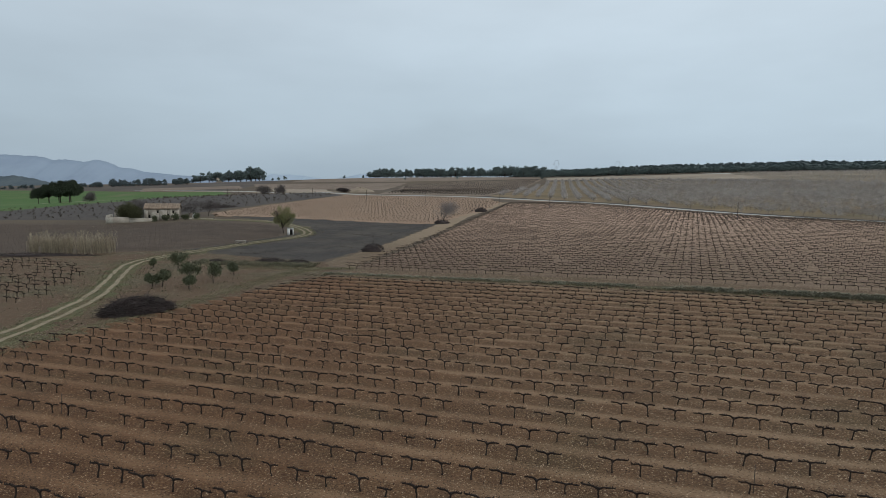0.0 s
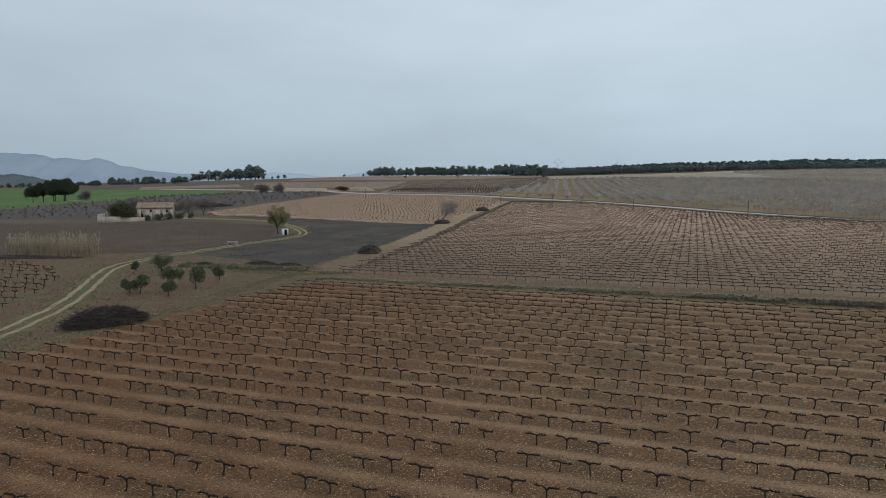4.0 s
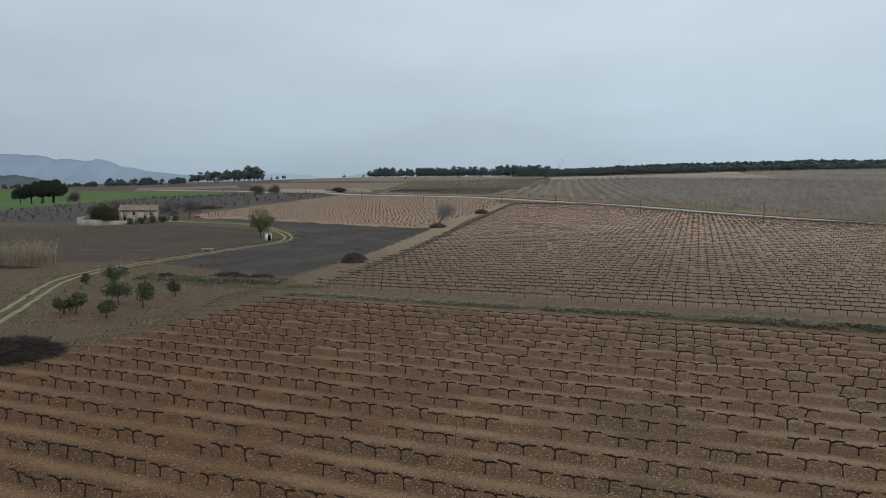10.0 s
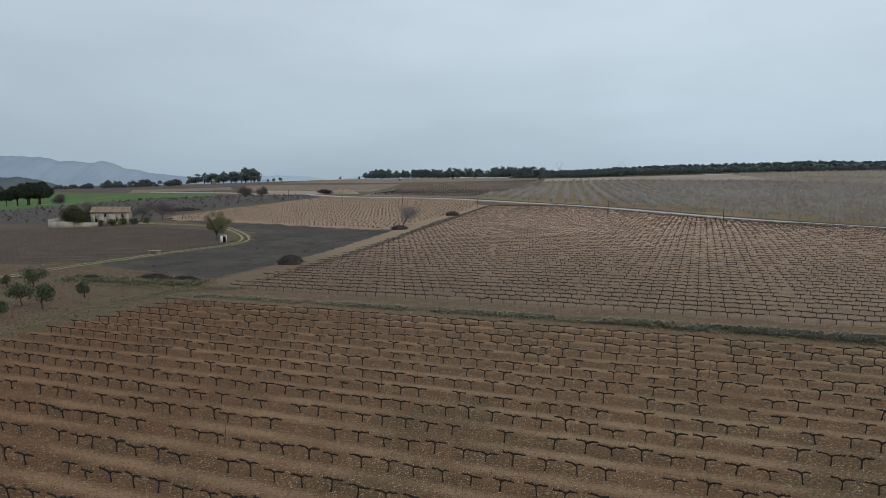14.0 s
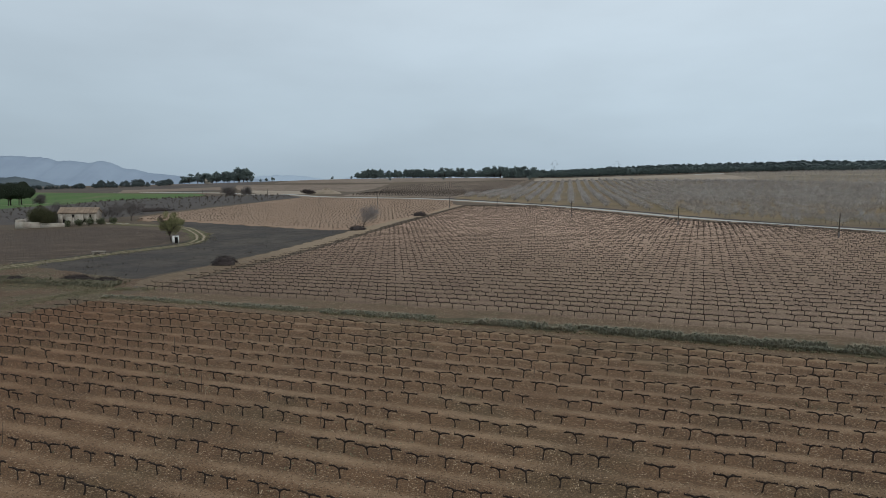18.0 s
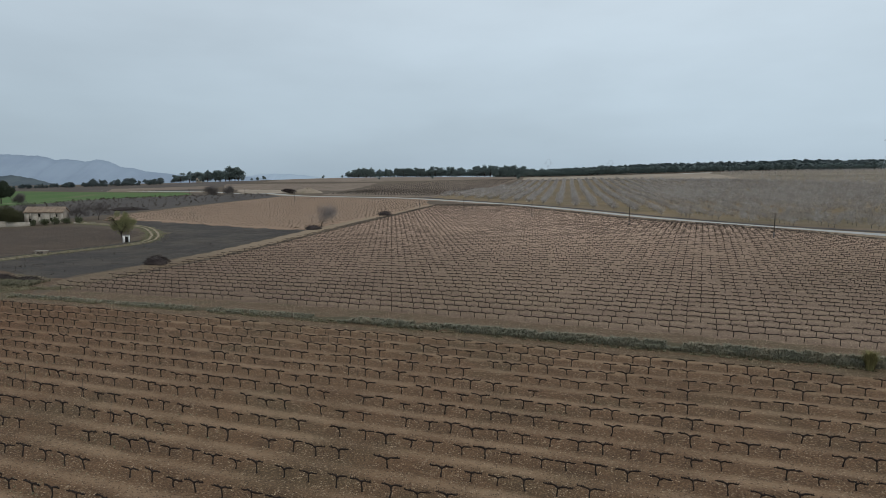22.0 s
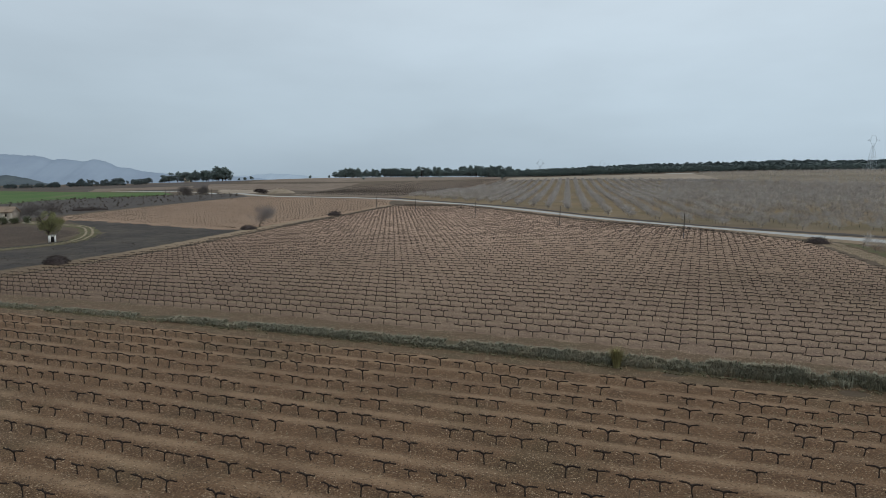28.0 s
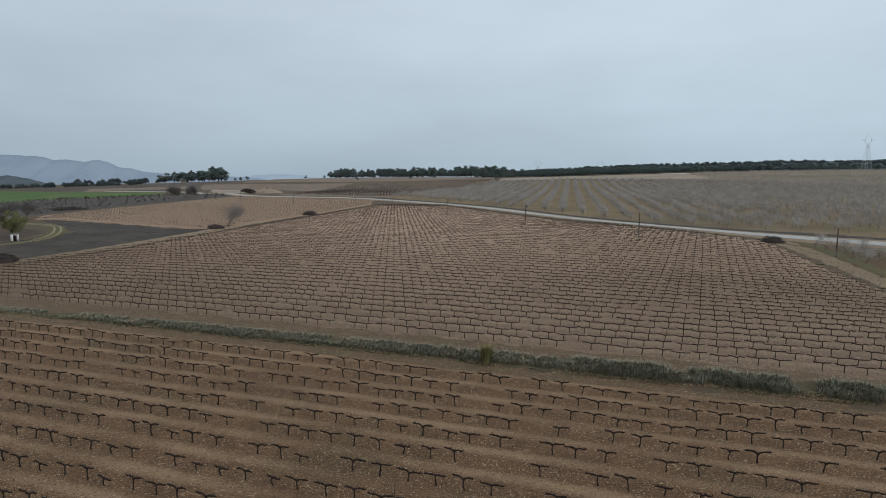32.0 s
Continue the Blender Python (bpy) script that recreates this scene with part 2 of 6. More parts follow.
ROW = (0.94929, -0.31441)      # along the vine rows
ACROSS = (0.31441, 0.94929)
PITCH, FIRST, VINE = 3.017, 54.89, 1.607    # spacing of the near rows, one of them, spacing of its vines
BACK_ROW = (0.94362, -0.33100)    # the far vineyard is planted a little askew
BACK_ACROSS = (0.33100, 0.94362)
M = dict(
    earth=material("earth", (0.12, 0.085, 0.058), [((0.092, 0.067, 0.048), 0.01, 0.4, 0.6, 0.8), ((0.13, 0.108, 0.066), 0.15, 0.45, 0.7, 0.5), ((0.06, 0.046, 0.036), 3.0, 0.5, 0.75, 0.4)], bump=0.06, bump_scale=6),
    soil_front=material("soil_front", (0.128, 0.070, 0.038), [((0.145, 0.082, 0.043), 0.05, 0.4, 0.65, 0.6), ((0.082, 0.058, 0.031), 0.11, 0.52, 0.64, 0.7), ((0.068, 0.038, 0.021), 0.5, 0.45, 0.66, 0.65), ((0.26, 0.168, 0.095), 9.0, 0.52, 0.60, 0.7)], bump=0.10, bump_scale=9, extra=west_tint(-25, 20, (0.86, 0.75, 0.67), pebbles(0.11, 0.30, ((0.15, 0.100, 0.060), (0.50, 0.37, 0.245)), pebbles(0.17, 0.08, ((0.18, 0.125, 0.078), (0.36, 0.27, 0.18)), pebbles(0.11, 0.76, ((0.034, 0.020, 0.012), (0.092, 0.056, 0.032)), stripes(*ACROSS, PITCH, FIRST + 1.97, (0.35, 0.23, 0.14), 0.6, 0.35)))))),
    # far rows paler: pale pink soil plus distance haze painted into the colour
    # west end darkened: lens vignetting painted into the back soil
    soil_back=material("soil_back", (0.188, 0.124, 0.089), [((0.145, 0.096, 0.062), 0.03, 0.4, 0.62, 0.6), ((0.225, 0.157, 0.104), 0.25, 0.45, 0.7, 0.5), ((0.095, 0.062, 0.041), 3.0, 0.48, 0.64, 0.55), ((0.32, 0.228, 0.155), 5.0, 0.54, 0.65, 0.6)], bump=0.08, bump_scale=6, extra=west_tint(-20, 70, (0.72, 0.70, 0.69), paler_with_y(112, 255, (0.52, 0.355, 0.26), 0.85, pebbles(0.17, 0.40, ((0.13, 0.088, 0.058), (0.52, 0.39, 0.275)), pebbles(0.15, 0.50, ((0.045, 0.030, 0.020), (0.11, 0.074, 0.048)), stripes(*BACK_ACROSS, 3.015, 107.15, (0.29, 0.205, 0.14), 0.6, 0.2, 0.3)))))),
    headland=material("headland", (0.138, 0.090, 0.055), [((0.10, 0.08, 0.045), 0.3, 0.45, 0.65, 0.6), ((0.075, 0.047, 0.028), 5.0, 0.48, 0.64, 0.7)], bump=0.08, bump_scale=9, extra=pebbles(0.10, 0.42, ((0.15, 0.104, 0.066), (0.54, 0.42, 0.28)))),
    weedy=material("weedy", (0.118, 0.072, 0.043), [((0.105, 0.09, 0.05), 0.10, 0.46, 0.60, 0.8), ((0.165, 0.108, 0.066), 0.7, 0.5, 0.7, 0.6), ((0.055, 0.036, 0.024), 5.0, 0.46, 0.64, 0.65)], bump=0.10, bump_scale=8, extra=pebbles(0.13, 0.38, ((0.14, 0.102, 0.07), (0.48, 0.38, 0.27)))),
    path_left=material("path_soil", (0.165, 0.112, 0.070), [((0.12, 0.086, 0.054), 0.2, 0.45, 0.65, 0.6), ((0.085, 0.06, 0.04), 4.0, 0.48, 0.68, 0.6)], bump=0.05, bump_scale=7, extra=paler_with_y(135, 215, (0.32, 0.238, 0.16), 0.75, pebbles(0.14, 0.35, ((0.15, 0.11, 0.075), (0.46, 0.37, 0.27))))),
    path=material("path", (0.185, 0.132, 0.085), [((0.14, 0.102, 0.066), 0.2, 0.45, 0.65, 0.6), ((0.125, 0.11, 0.062), 0.5, 0.52, 0.66, 0.6), ((0.095, 0.068, 0.045), 4.0, 0.48, 0.68, 0.6)], bump=0.05, bump_scale=7, extra=pebbles(0.14, 0.35, ((0.15, 0.11, 0.075), (0.46, 0.37, 0.27)))),
    path_pale=material("path_pale", (0.26, 0.19, 0.127), [((0.22, 0.16, 0.108), 0.2, 0.45, 0.65, 0.6), ((0.17, 0.148, 0.085), 0.4, 0.54, 0.68, 0.6), ((0.13, 0.094, 0.062), 3.0, 0.48, 0.68, 0.5)], bump=0.05, bump_scale=7, extra=pebbles(0.18, 0.35, ((0.18, 0.135, 0.09), (0.52, 0.42, 0.31)))),
    fallow=material("fallow", (0.058, 0.049, 0.044), [((0.096, 0.080, 0.063), 0.05, 0.44, 0.60, 0.75), ((0.043, 0.036, 0.033), 0.25, 0.46, 0.64, 0.7), ((0.125, 0.105, 0.075), 1.2, 0.55, 0.68, 0.6), ((0.03, 0.025, 0.022), 3.0, 0.54, 0.7, 0.6)], bump=0.15, bump_scale=3),
    soil_light=material("soil_light", (0.315, 0.212, 0.145), [((0.28, 0.18, 0.118), 0.03, 0.4, 0.62, 0.6), ((0.36, 0.25, 0.17), 0.3, 0.45, 0.7, 0.5), ((0.16, 0.105, 0.072), 2.0, 0.50, 0.72, 0.5)], bump=0.06, bump_scale=5, extra=pebbles(0.45, 0.3, ((0.2, 0.14, 0.10), (0.52, 0.40, 0.30)))),
    soil_left=material("soil_left", (0.066, 0.045, 0.033), [((0.048, 0.034, 0.027), 0.03, 0.4, 0.62, 0.7), ((0.11, 0.078, 0.053), 0.3, 0.5, 0.7, 0.5), ((0.045, 0.031, 0.023), 1.2, 0.5, 0.7, 0.5)], bump=0.06, bump_scale=5, extra=pebbles(0.35, 0.25, ((0.11, 0.08, 0.056), (0.28, 0.22, 0.155)), stripes(0.02, 1.0, 2.8, 0.0, (0.15, 0.106, 0.072), 0.7))),
    scrub=material("scrub_ground", (0.082, 0.070, 0.064), [((0.062, 0.053, 0.049), 0.05, 0.42, 0.62, 0.7), ((0.13, 0.107, 0.085), 0.4, 0.5, 0.7, 0.5), ((0.055, 0.045, 0.04), 0.9, 0.5, 0.7, 0.5)], bump=0.08, bump_scale=3),
    green=material("young_crop", (0.066, 0.125, 0.032), [((0.10, 0.14, 0.045), 0.02, 0.42, 0.6, 0.8), ((0.048, 0.10, 0.026), 0.2, 0.5, 0.7, 0.5), ((0.14, 0.13, 0.07), 0.012, 0.60, 0.70, 0.6)], bump=0.05, bump_scale=3),
    orchard=material("orchard_ground", (0.190, 0.142, 0.092), [((0.26, 0.182, 0.095), 0.015, 0.4, 0.55, 0.6), ((0.12, 0.098, 0.052), 0.05, 0.48, 0.62, 0.65), ((0.15, 0.105, 0.065), 0.03, 0.54, 0.64, 0.7), ((0.14, 0.105, 0.062), 0.8, 0.5, 0.7, 0.5)], bump=0.08, bump_scale=3),
    pale=material("pale_earth", (0.36, 0.29, 0.225), [((0.25, 0.20, 0.15), 0.02, 0.4, 0.62, 0.7), ((0.17, 0.15, 0.10), 0.15, 0.5, 0.7, 0.5)], bump=0.05, bump_scale=3),
    brown=material("ploughed_earth", (0.088, 0.07, 0.06), [((0.12, 0.095, 0.078), 0.02, 0.42, 0.6, 0.7), ((0.062, 0.05, 0.043), 0.3, 0.5, 0.7, 0.5)], bump=0.06, bump_scale=3),
    soil_far=material("soil_far", (0.20, 0.148, 0.112), [((0.25, 0.19, 0.145), 0.02, 0.42, 0.6, 0.7), ((0.135, 0.098, 0.074), 0.15, 0.48, 0.68, 0.6), ((0.12, 0.10, 0.07), 0.05, 0.54, 0.66, 0.6)], bump=0.06, bump_scale=3),
    asphalt=material("asphalt", (0.44, 0.435, 0.42), [((0.30, 0.295, 0.285), 0.2, 0.4, 0.65, 0.6), ((0.17, 0.165, 0.16), 3.0, 0.5, 0.7, 0.4)], rough=0.85),
    rut=material("rut_earth", (0.31, 0.25, 0.17), [((0.23, 0.18, 0.12), 0.5, 0.45, 0.65, 0.7), ((0.17, 0.13, 0.088), 4.0, 0.5, 0.72, 0.5), ((0.12, 0.115, 0.055), 1.3, 0.56, 0.66, 0.7)], bump=0.04, bump_scale=8),
    verge=material("verge_grass", (0.104, 0.103, 0.048), [((0.145, 0.112, 0.064), 0.5, 0.44, 0.60, 0.75), ((0.13, 0.084, 0.05), 0.25, 0.52, 0.62, 0.65), ((0.08, 0.088, 0.036), 2.0, 0.5, 0.7, 0.6)], bump=0.08, bump_scale=8),
    bark=material("vine_bark", (0.022, 0.016, 0.013), [((0.042, 0.031, 0.026), 9.0, 0.5, 0.7, 0.6)], bump=0.01, bump_scale=40, extra=vary(0.7, 1.4)),
    # lighter than the near bark: distance haze put into the colour
    far_bark=material("back_vine_bark", (0.044, 0.032, 0.025), [((0.055, 0.041, 0.034), 5.0, 0.5, 0.7, 0.6)], extra=vary(0.65, 1.4)),
    stem=material("vine_stem", (0.028, 0.021, 0.017), [((0.052, 0.040, 0.033), 9.0, 0.5, 0.7, 0.6)], bump=0.01, bump_scale=40, extra=vary(0.7, 1.3)),
    trunk=material("tree_bark", (0.065, 0.052, 0.045), [((0.11, 0.095, 0.085), 4.0, 0.5, 0.7, 0.6)], bump=0.02, bump_scale=20),
    twig=material("bare_twigs", (0.24, 0.215, 0.205), [((0.16, 0.142, 0.136), 0.8, 0.45, 0.65, 0.6)], extra=vary(0.7, 1.3)),
    brush=material("cut_brush", (0.058, 0.046, 0.044), [((0.095, 0.078, 0.072), 1.5, 0.5, 0.7, 0.6)], extra=vary(0.5, 1.6)),
    almond=material("almond_twigs", (0.42, 0.39, 0.365), [((0.31, 0.275, 0.255), 0.05, 0.45, 0.58, 0.7)], extra=vary(0.6, 1.3)),
    olive=material("olive_leaves", (0.088, 0.098, 0.055), [((0.12, 0.13, 0.085), 1.5, 0.5, 0.7, 0.6)], rough=0.75, extra=vary(0.5, 1.45)),
    pine=material("pine_needles", (0.036, 0.047, 0.030), [((0.052, 0.066, 0.040), 0.2, 0.45, 0.65, 0.7)], rough=0.85, extra=vary(0.75, 1.3)),
    # paler and bluer than the near pines: distance haze painted into the needles
    belt=material("hazed_needles", (0.125, 0.160, 0.152), [((0.150, 0.186, 0.172), 0.06, 0.45, 0.65, 0.7)], rough=0.9, extra=vary(0.88, 1.14)),
    shrub=material("shrub_leaves", (0.068, 0.07, 0.034), [((0.095, 0.092, 0.05), 0.6, 0.45, 0.65, 0.7)], rough=0.8, extra=vary(0.6, 1.5)),
    bud=material("budding_leaves", (0.20, 0.20, 0.09), [((0.145, 0.145, 0.07), 0.8, 0.45, 0.65, 0.6)], rough=0.8, extra=vary(0.7, 1.3)),
    grass=material("grass_blades", (0.25, 0.24, 0.178), [((0.35, 0.305, 0.22), 0.35, 0.47, 0.62, 0.8), ((0.205, 0.205, 0.155), 0.8, 0.5, 0.68, 0.6)], extra=vary(0.55, 1.4)),
    rough=material("rough_grass_blades", (0.155, 0.145, 0.098), [((0.26, 0.22, 0.15), 0.5, 0.47, 0.62, 0.8), ((0.10, 0.105, 0.065), 1.1, 0.5, 0.68, 0.6)], extra=vary(0.6, 1.35)),
    turf=material("green_turf_blades", (0.20, 0.185, 0.115), [((0.28, 0.24, 0.155), 0.5, 0.46, 0.62, 0.8)], extra=vary(0.7, 1.3)),
    bank=material("bank_turf", (0.098, 0.080, 0.050), [((0.125, 0.10, 0.062), 0.4, 0.45, 0.65, 0.7), ((0.055, 0.058, 0.034), 2.5, 0.48, 0.68, 0.6)], bump=0.10, bump_scale=6),
    tussock=material("tussock_blades", (0.22, 0.20, 0.09), [((0.33, 0.28, 0.14), 2.0, 0.5, 0.7, 0.7)], extra=vary(0.6, 1.4)),
    reed=material("dry_reeds", (0.35, 0.295, 0.21), [((0.25, 0.205, 0.145), 0.4, 0.45, 0.65, 0.7)], extra=vary(0.5, 1.4)),
    weed=material("dry_weeds", (0.085, 0.070, 0.060), [((0.14, 0.118, 0.085), 0.2, 0.5, 0.65, 0.7)], extra=vary(0.5, 1.5)),
    stone=material("field_stones", (0.37, 0.275, 0.18), [((0.24, 0.17, 0.105), 0.5, 0.45, 0.65, 0.6)], extra=vary(0.4, 1.45)),
    plaster=material("old_plaster", (0.43, 0.39, 0.33), [((0.29, 0.25, 0.205), 0.35, 0.45, 0.62, 0.8), ((0.19, 0.16, 0.13), 1.6, 0.55, 0.72, 0.6)], bump=0.02, bump_scale=6),
    whitewash=material("whitewash", (0.78, 0.77, 0.74), [((0.55, 0.52, 0.47), 1.2, 0.52, 0.7, 0.5)], bump=0.01, bump_scale=9),
    rubble=material("rubble_wall", (0.30, 0.26, 0.22), [((0.20, 0.17, 0.145), 1.2, 0.45, 0.62, 0.7), ((0.42, 0.37, 0.31), 2.5, 0.55, 0.7, 0.6)], bump=0.06, bump_scale=3),
    tile=material("roof_tiles", (0.30, 0.225, 0.165), [((0.21, 0.16, 0.12), 0.5, 0.45, 0.65, 0.7), ((0.32, 0.255, 0.19), 1.5, 0.52, 0.7, 0.5)], extra=vary(0.86, 1.14)),
    hillside=material("hillside", (0.21, 0.165, 0.12), [((0.15, 0.122, 0.085), 0.012, 0.44, 0.58, 0.75), ((0.28, 0.225, 0.17), 0.05, 0.52, 0.66, 0.6), ((0.10, 0.09, 0.055), 0.09, 0.56, 0.68, 0.7), ((0.12, 0.105, 0.065), 0.4, 0.52, 0.7, 0.5)], bump=0.06, bump_scale=3),
    dark=material("dark_opening", (0.018, 0.016, 0.015), [((0.03, 0.027, 0.024), 2.0, 0.5, 0.7, 0.5)]),
    wood=material("weathered_pole", (0.075, 0.062, 0.052), [((0.12, 0.105, 0.09), 3.0, 0.5, 0.7, 0.6)], bump=0.01, bump_scale=25),
    concrete=material("concrete", (0.36, 0.34, 0.31), [((0.24, 0.22, 0.20), 0.8, 0.45, 0.65, 0.7)], bump=0.02, bump_scale=8),
    # pylon steel, paled and blued with painted distance haze
    steel=material("hazed_galvanised_steel", (0.42, 0.47, 0.51), [((0.34, 0.38, 0.42), 0.5, 0.45, 0.65, 0.5)], rough=0.6),
    # the blue-grey of distance haze is painted into these two hill colours
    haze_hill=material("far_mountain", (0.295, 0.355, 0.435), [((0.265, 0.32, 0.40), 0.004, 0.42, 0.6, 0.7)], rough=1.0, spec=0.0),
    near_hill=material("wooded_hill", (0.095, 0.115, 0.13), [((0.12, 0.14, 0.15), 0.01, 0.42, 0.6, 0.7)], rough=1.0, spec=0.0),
    grey_twig=material("grey_twigs", (0.13, 0.115, 0.11), [((0.085, 0.072, 0.068), 0.8, 0.45, 0.65, 0.6)], extra=vary(0.7, 1.3)),
    chalk=material("chalky_earth", (0.46, 0.43, 0.38), [((0.30, 0.26, 0.21), 0.06, 0.45, 0.6, 0.8), ((0.20, 0.18, 0.13), 0.3, 0.55, 0.68, 0.7)], bump=0.05, bump_scale=3),
    # haze blue in the colour, darkened to match the crowns' self-shading
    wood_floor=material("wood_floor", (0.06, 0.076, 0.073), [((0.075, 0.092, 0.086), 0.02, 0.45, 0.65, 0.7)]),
    # the farthest range: still more haze put into the base colour
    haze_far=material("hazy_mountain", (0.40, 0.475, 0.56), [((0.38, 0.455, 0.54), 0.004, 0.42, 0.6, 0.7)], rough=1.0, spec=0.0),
    # distance haze painted into the leaf colour
    far_wood=material("hazed_leaves", (0.098, 0.123, 0.125), [((0.115, 0.14, 0.138), 0.02, 0.45, 0.65, 0.7)], extra=vary(0.93, 1.07)),
)


# ---- building tools ----
HILLS = [
    (-60, 150, 60, 0.05),
    (0, 230, 60, 0.45),
    (100, 200, 60, 2.27),
    (150, 150, 60, -1.86),
    (-140, 290, 60, -0.81),
    (50, 300, 60, 1.14),
    (-80, 480, 130, 9.02),
    (100, 420, 130, 1.05),
    (-250, 420, 130, 7.35),
    (300, 250, 130, 2.69),
    (-180, 640, 260, -16.90),
    (-80, 860, 260, 30.13),
    (150, 850, 260, -19.44),
    (370, 750, 260, 11.41),
    (-500, 900, 260, 0.85),
    (480, 480, 260, -2.56),
    (-600, 1400, 420, 16.12),
    (0, 1250, 420, 3.35),
    (550, 1150, 420, 30.74),
    (-1000, 1100, 420, 10.90),
    (1000, 900, 420, 12.61),
    (620, 930, 150, -6.0),
    (-52, 195, 38, -0.81),
    (-20, 152, 30, -0.70),
    (121, 180, 38, 2.36),
    (97, 224, 38, -0.75),
    (60, 275, 45, 0.86),
    (8, 280, 40, -0.85),
]


TILT = 0.019     # fall of the far land towards the west
BANK = 99.5      # how far across the bank lies


def height(x, y):
    """The lie of the land: a gently rolling plain that rises to low hills."""
    x, y = np.asarray(x, float), np.asarray(y, float)
    z = 0.0 * x
    for hx, hy, s, h in HILLS:
        z = z + h * np.exp(-((x - hx) ** 2 + (y - hy) ** 2) / (2 * s * s))
    z = z + 1.9 * np.exp(-y * y / (2 * 42.0 ** 2))
    # the near vineyard lies on a plane of its own that rises gently to the north-east
    s = x * ACROSS[0] + y * ACROSS[1]
    # beyond the two vineyards the whole plain falls away to the west
    ramp = lambda d: np.clip(d, 0, 1) ** 2 * (3 - 2 * np.clip(d, 0, 1))
    z = z + TILT * np.clip(x - 35, -1000, 1000) * (1 - ramp((x + 150) / 85) * ramp((205 - x) / 60) * ramp((380 - y) / 110))
    near = np.clip((185 - s) / 75, 0, 1) * np.clip((x + 100) / 50, 0, 1)
    near = near * near * (3 - 2 * near)
    z = z + near * np.clip(0.155 + 0.0103 * (x - 35) + 0.0083 * (y - 70), -0.7, 1.3)
    # the bank between the two vineyards, higher towards its eastern end
    step = 0.12 + 0.75 * np.clip((x + 5) / 110, 0, 1)
    up = np.clip((s - BANK + 1.3) / 2.6, 0, 1)
    up = up * up * (3 - 2 * up)
    side = np.where(s > BANK, np.exp(-np.maximum(s - BANK - 1.5, 0) / 40), np.exp(-np.maximum(BANK - 2 - s, 0) / 30))
    return z + step * (up - 0.5) * side * np.clip((x + 32) / 12, 0, 1)


def ground_z(x, y):
    return float(height(x, y))


def mesh_of(name, V, F, mats, index=None, smooth=False):
    """A mesh from arrays of corners and of equal-sided faces."""
    V, F = np.asarray(V, np.float32).reshape(-1, 3), np.asarray(F, np.int32)
    me = bpy.data.meshes.new(name)
    n, k = F.shape
    me.vertices.add(len(V))
    me.vertices.foreach_set("co", V.ravel())
    me.loops.add(n * k)
    me.loops.foreach_set("vertex_index", F.ravel())
    me.polygons.add(n)
    me.polygons.foreach_set("loop_start", np.arange(0, n * k, k, dtype=np.int32))
    me.polygons.foreach_set("loop_total", np.full(n, k, np.int32))
    if index is not None:
        me.polygons.foreach_set("material_index", np.asarray(index, np.int32))
    if smooth:
        me.polygons.foreach_set("use_smooth", np.ones(n, bool))
    for m in mats if isinstance(mats, (list, tuple)) else [mats]:
        me.materials.append(m)
    me.update(calc_edges=True)
    return me


def join(pieces):
    """Several (corners, faces) as one."""
    V, F, n = [], [], 0
    for v, f in pieces:
        V.append(v)
        F.append(np.asarray(f) + n)
        n += len(v)
    return np.concatenate(V), np.concatenate(F)


def tiled(V, F, place, turn, size, lean=None):
    """One shape set out many times: places (n,3), turns about z (n), sizes (n) or (n,3)."""
    V, F, place = np.asarray(V, float), np.asarray(F), np.asarray(place, float)
    n = len(place)
    c, s = np.cos(turn)[:, None], np.sin(turn)[:, None]
    size = np.asarray(size, float)
    if size.ndim == 1:
        size = np.repeat(size[:, None], 3, 1)
    W = V[None] * size[:, None, :]
    X = W[..., 0] * c - W[..., 1] * s
    Y = W[..., 0] * s + W[..., 1] * c
    W = np.stack([X, Y, W[..., 2]], -1) + place[:, None, :]
    G = F[None] + (np.arange(n) * len(V))[:, None, None]
    return W.reshape(-1, 3), G.reshape(-1, F.shape[1])


def tube(points, radii, sides=5):
    """A tapered round bar through points, in triangles."""
    P = np.asarray(points, float)
    n = len(P)
    T = np.gradient(P, axis=0)
    T /= np.linalg.norm(T, axis=1)[:, None] + 1e-9
    ref = np.where(np.abs(T[:, 2:3]) > 0.8, np.array([[1.0, 0, 0]]), np.array([[0, 0, 1.0]]))
    A = np.cross(T, ref)
    A /= np.linalg.norm(A, axis=1)[:, None] + 1e-9
    B = np.cross(T, A)
    a = np.arange(sides) * 2 * math.pi / sides
    R = np.asarray(radii, float)[:, None, None]
    V = (P[:, None, :] + R * (np.cos(a)[None, :, None] * A[:, None, :] + np.sin(a)[None, :, None] * B[:, None, :])).reshape(-1, 3)
    F = []
    for i in range(n - 1):
        for j in range(sides):
            k = (j + 1) % sides
            p, q, r, s = i * sides + j, i * sides + k, (i + 1) * sides + k, (i + 1) * sides + j
            F += [(p, q, r), (p, r, s)]
    end = (n - 1) * sides
    for j in range(1, sides - 1):
        F.append((end, end + j, end + j + 1))
    return V, np.array(F)


def box(x0, y0, z0, x1, y1, z1):
    V = np.array([(x, y, z) for z in (z0, z1) for y in (y0, y1) for x in (x0, x1)], float)
    F = [(0, 2, 3), (0, 3, 1), (4, 5, 7), (4, 7, 6), (0, 1, 5), (0, 5, 4), (2, 6, 7), (2, 7, 3), (0, 4, 6), (0, 6, 2), (1, 3, 7), (1, 7, 5)]
    return V, np.array(F)


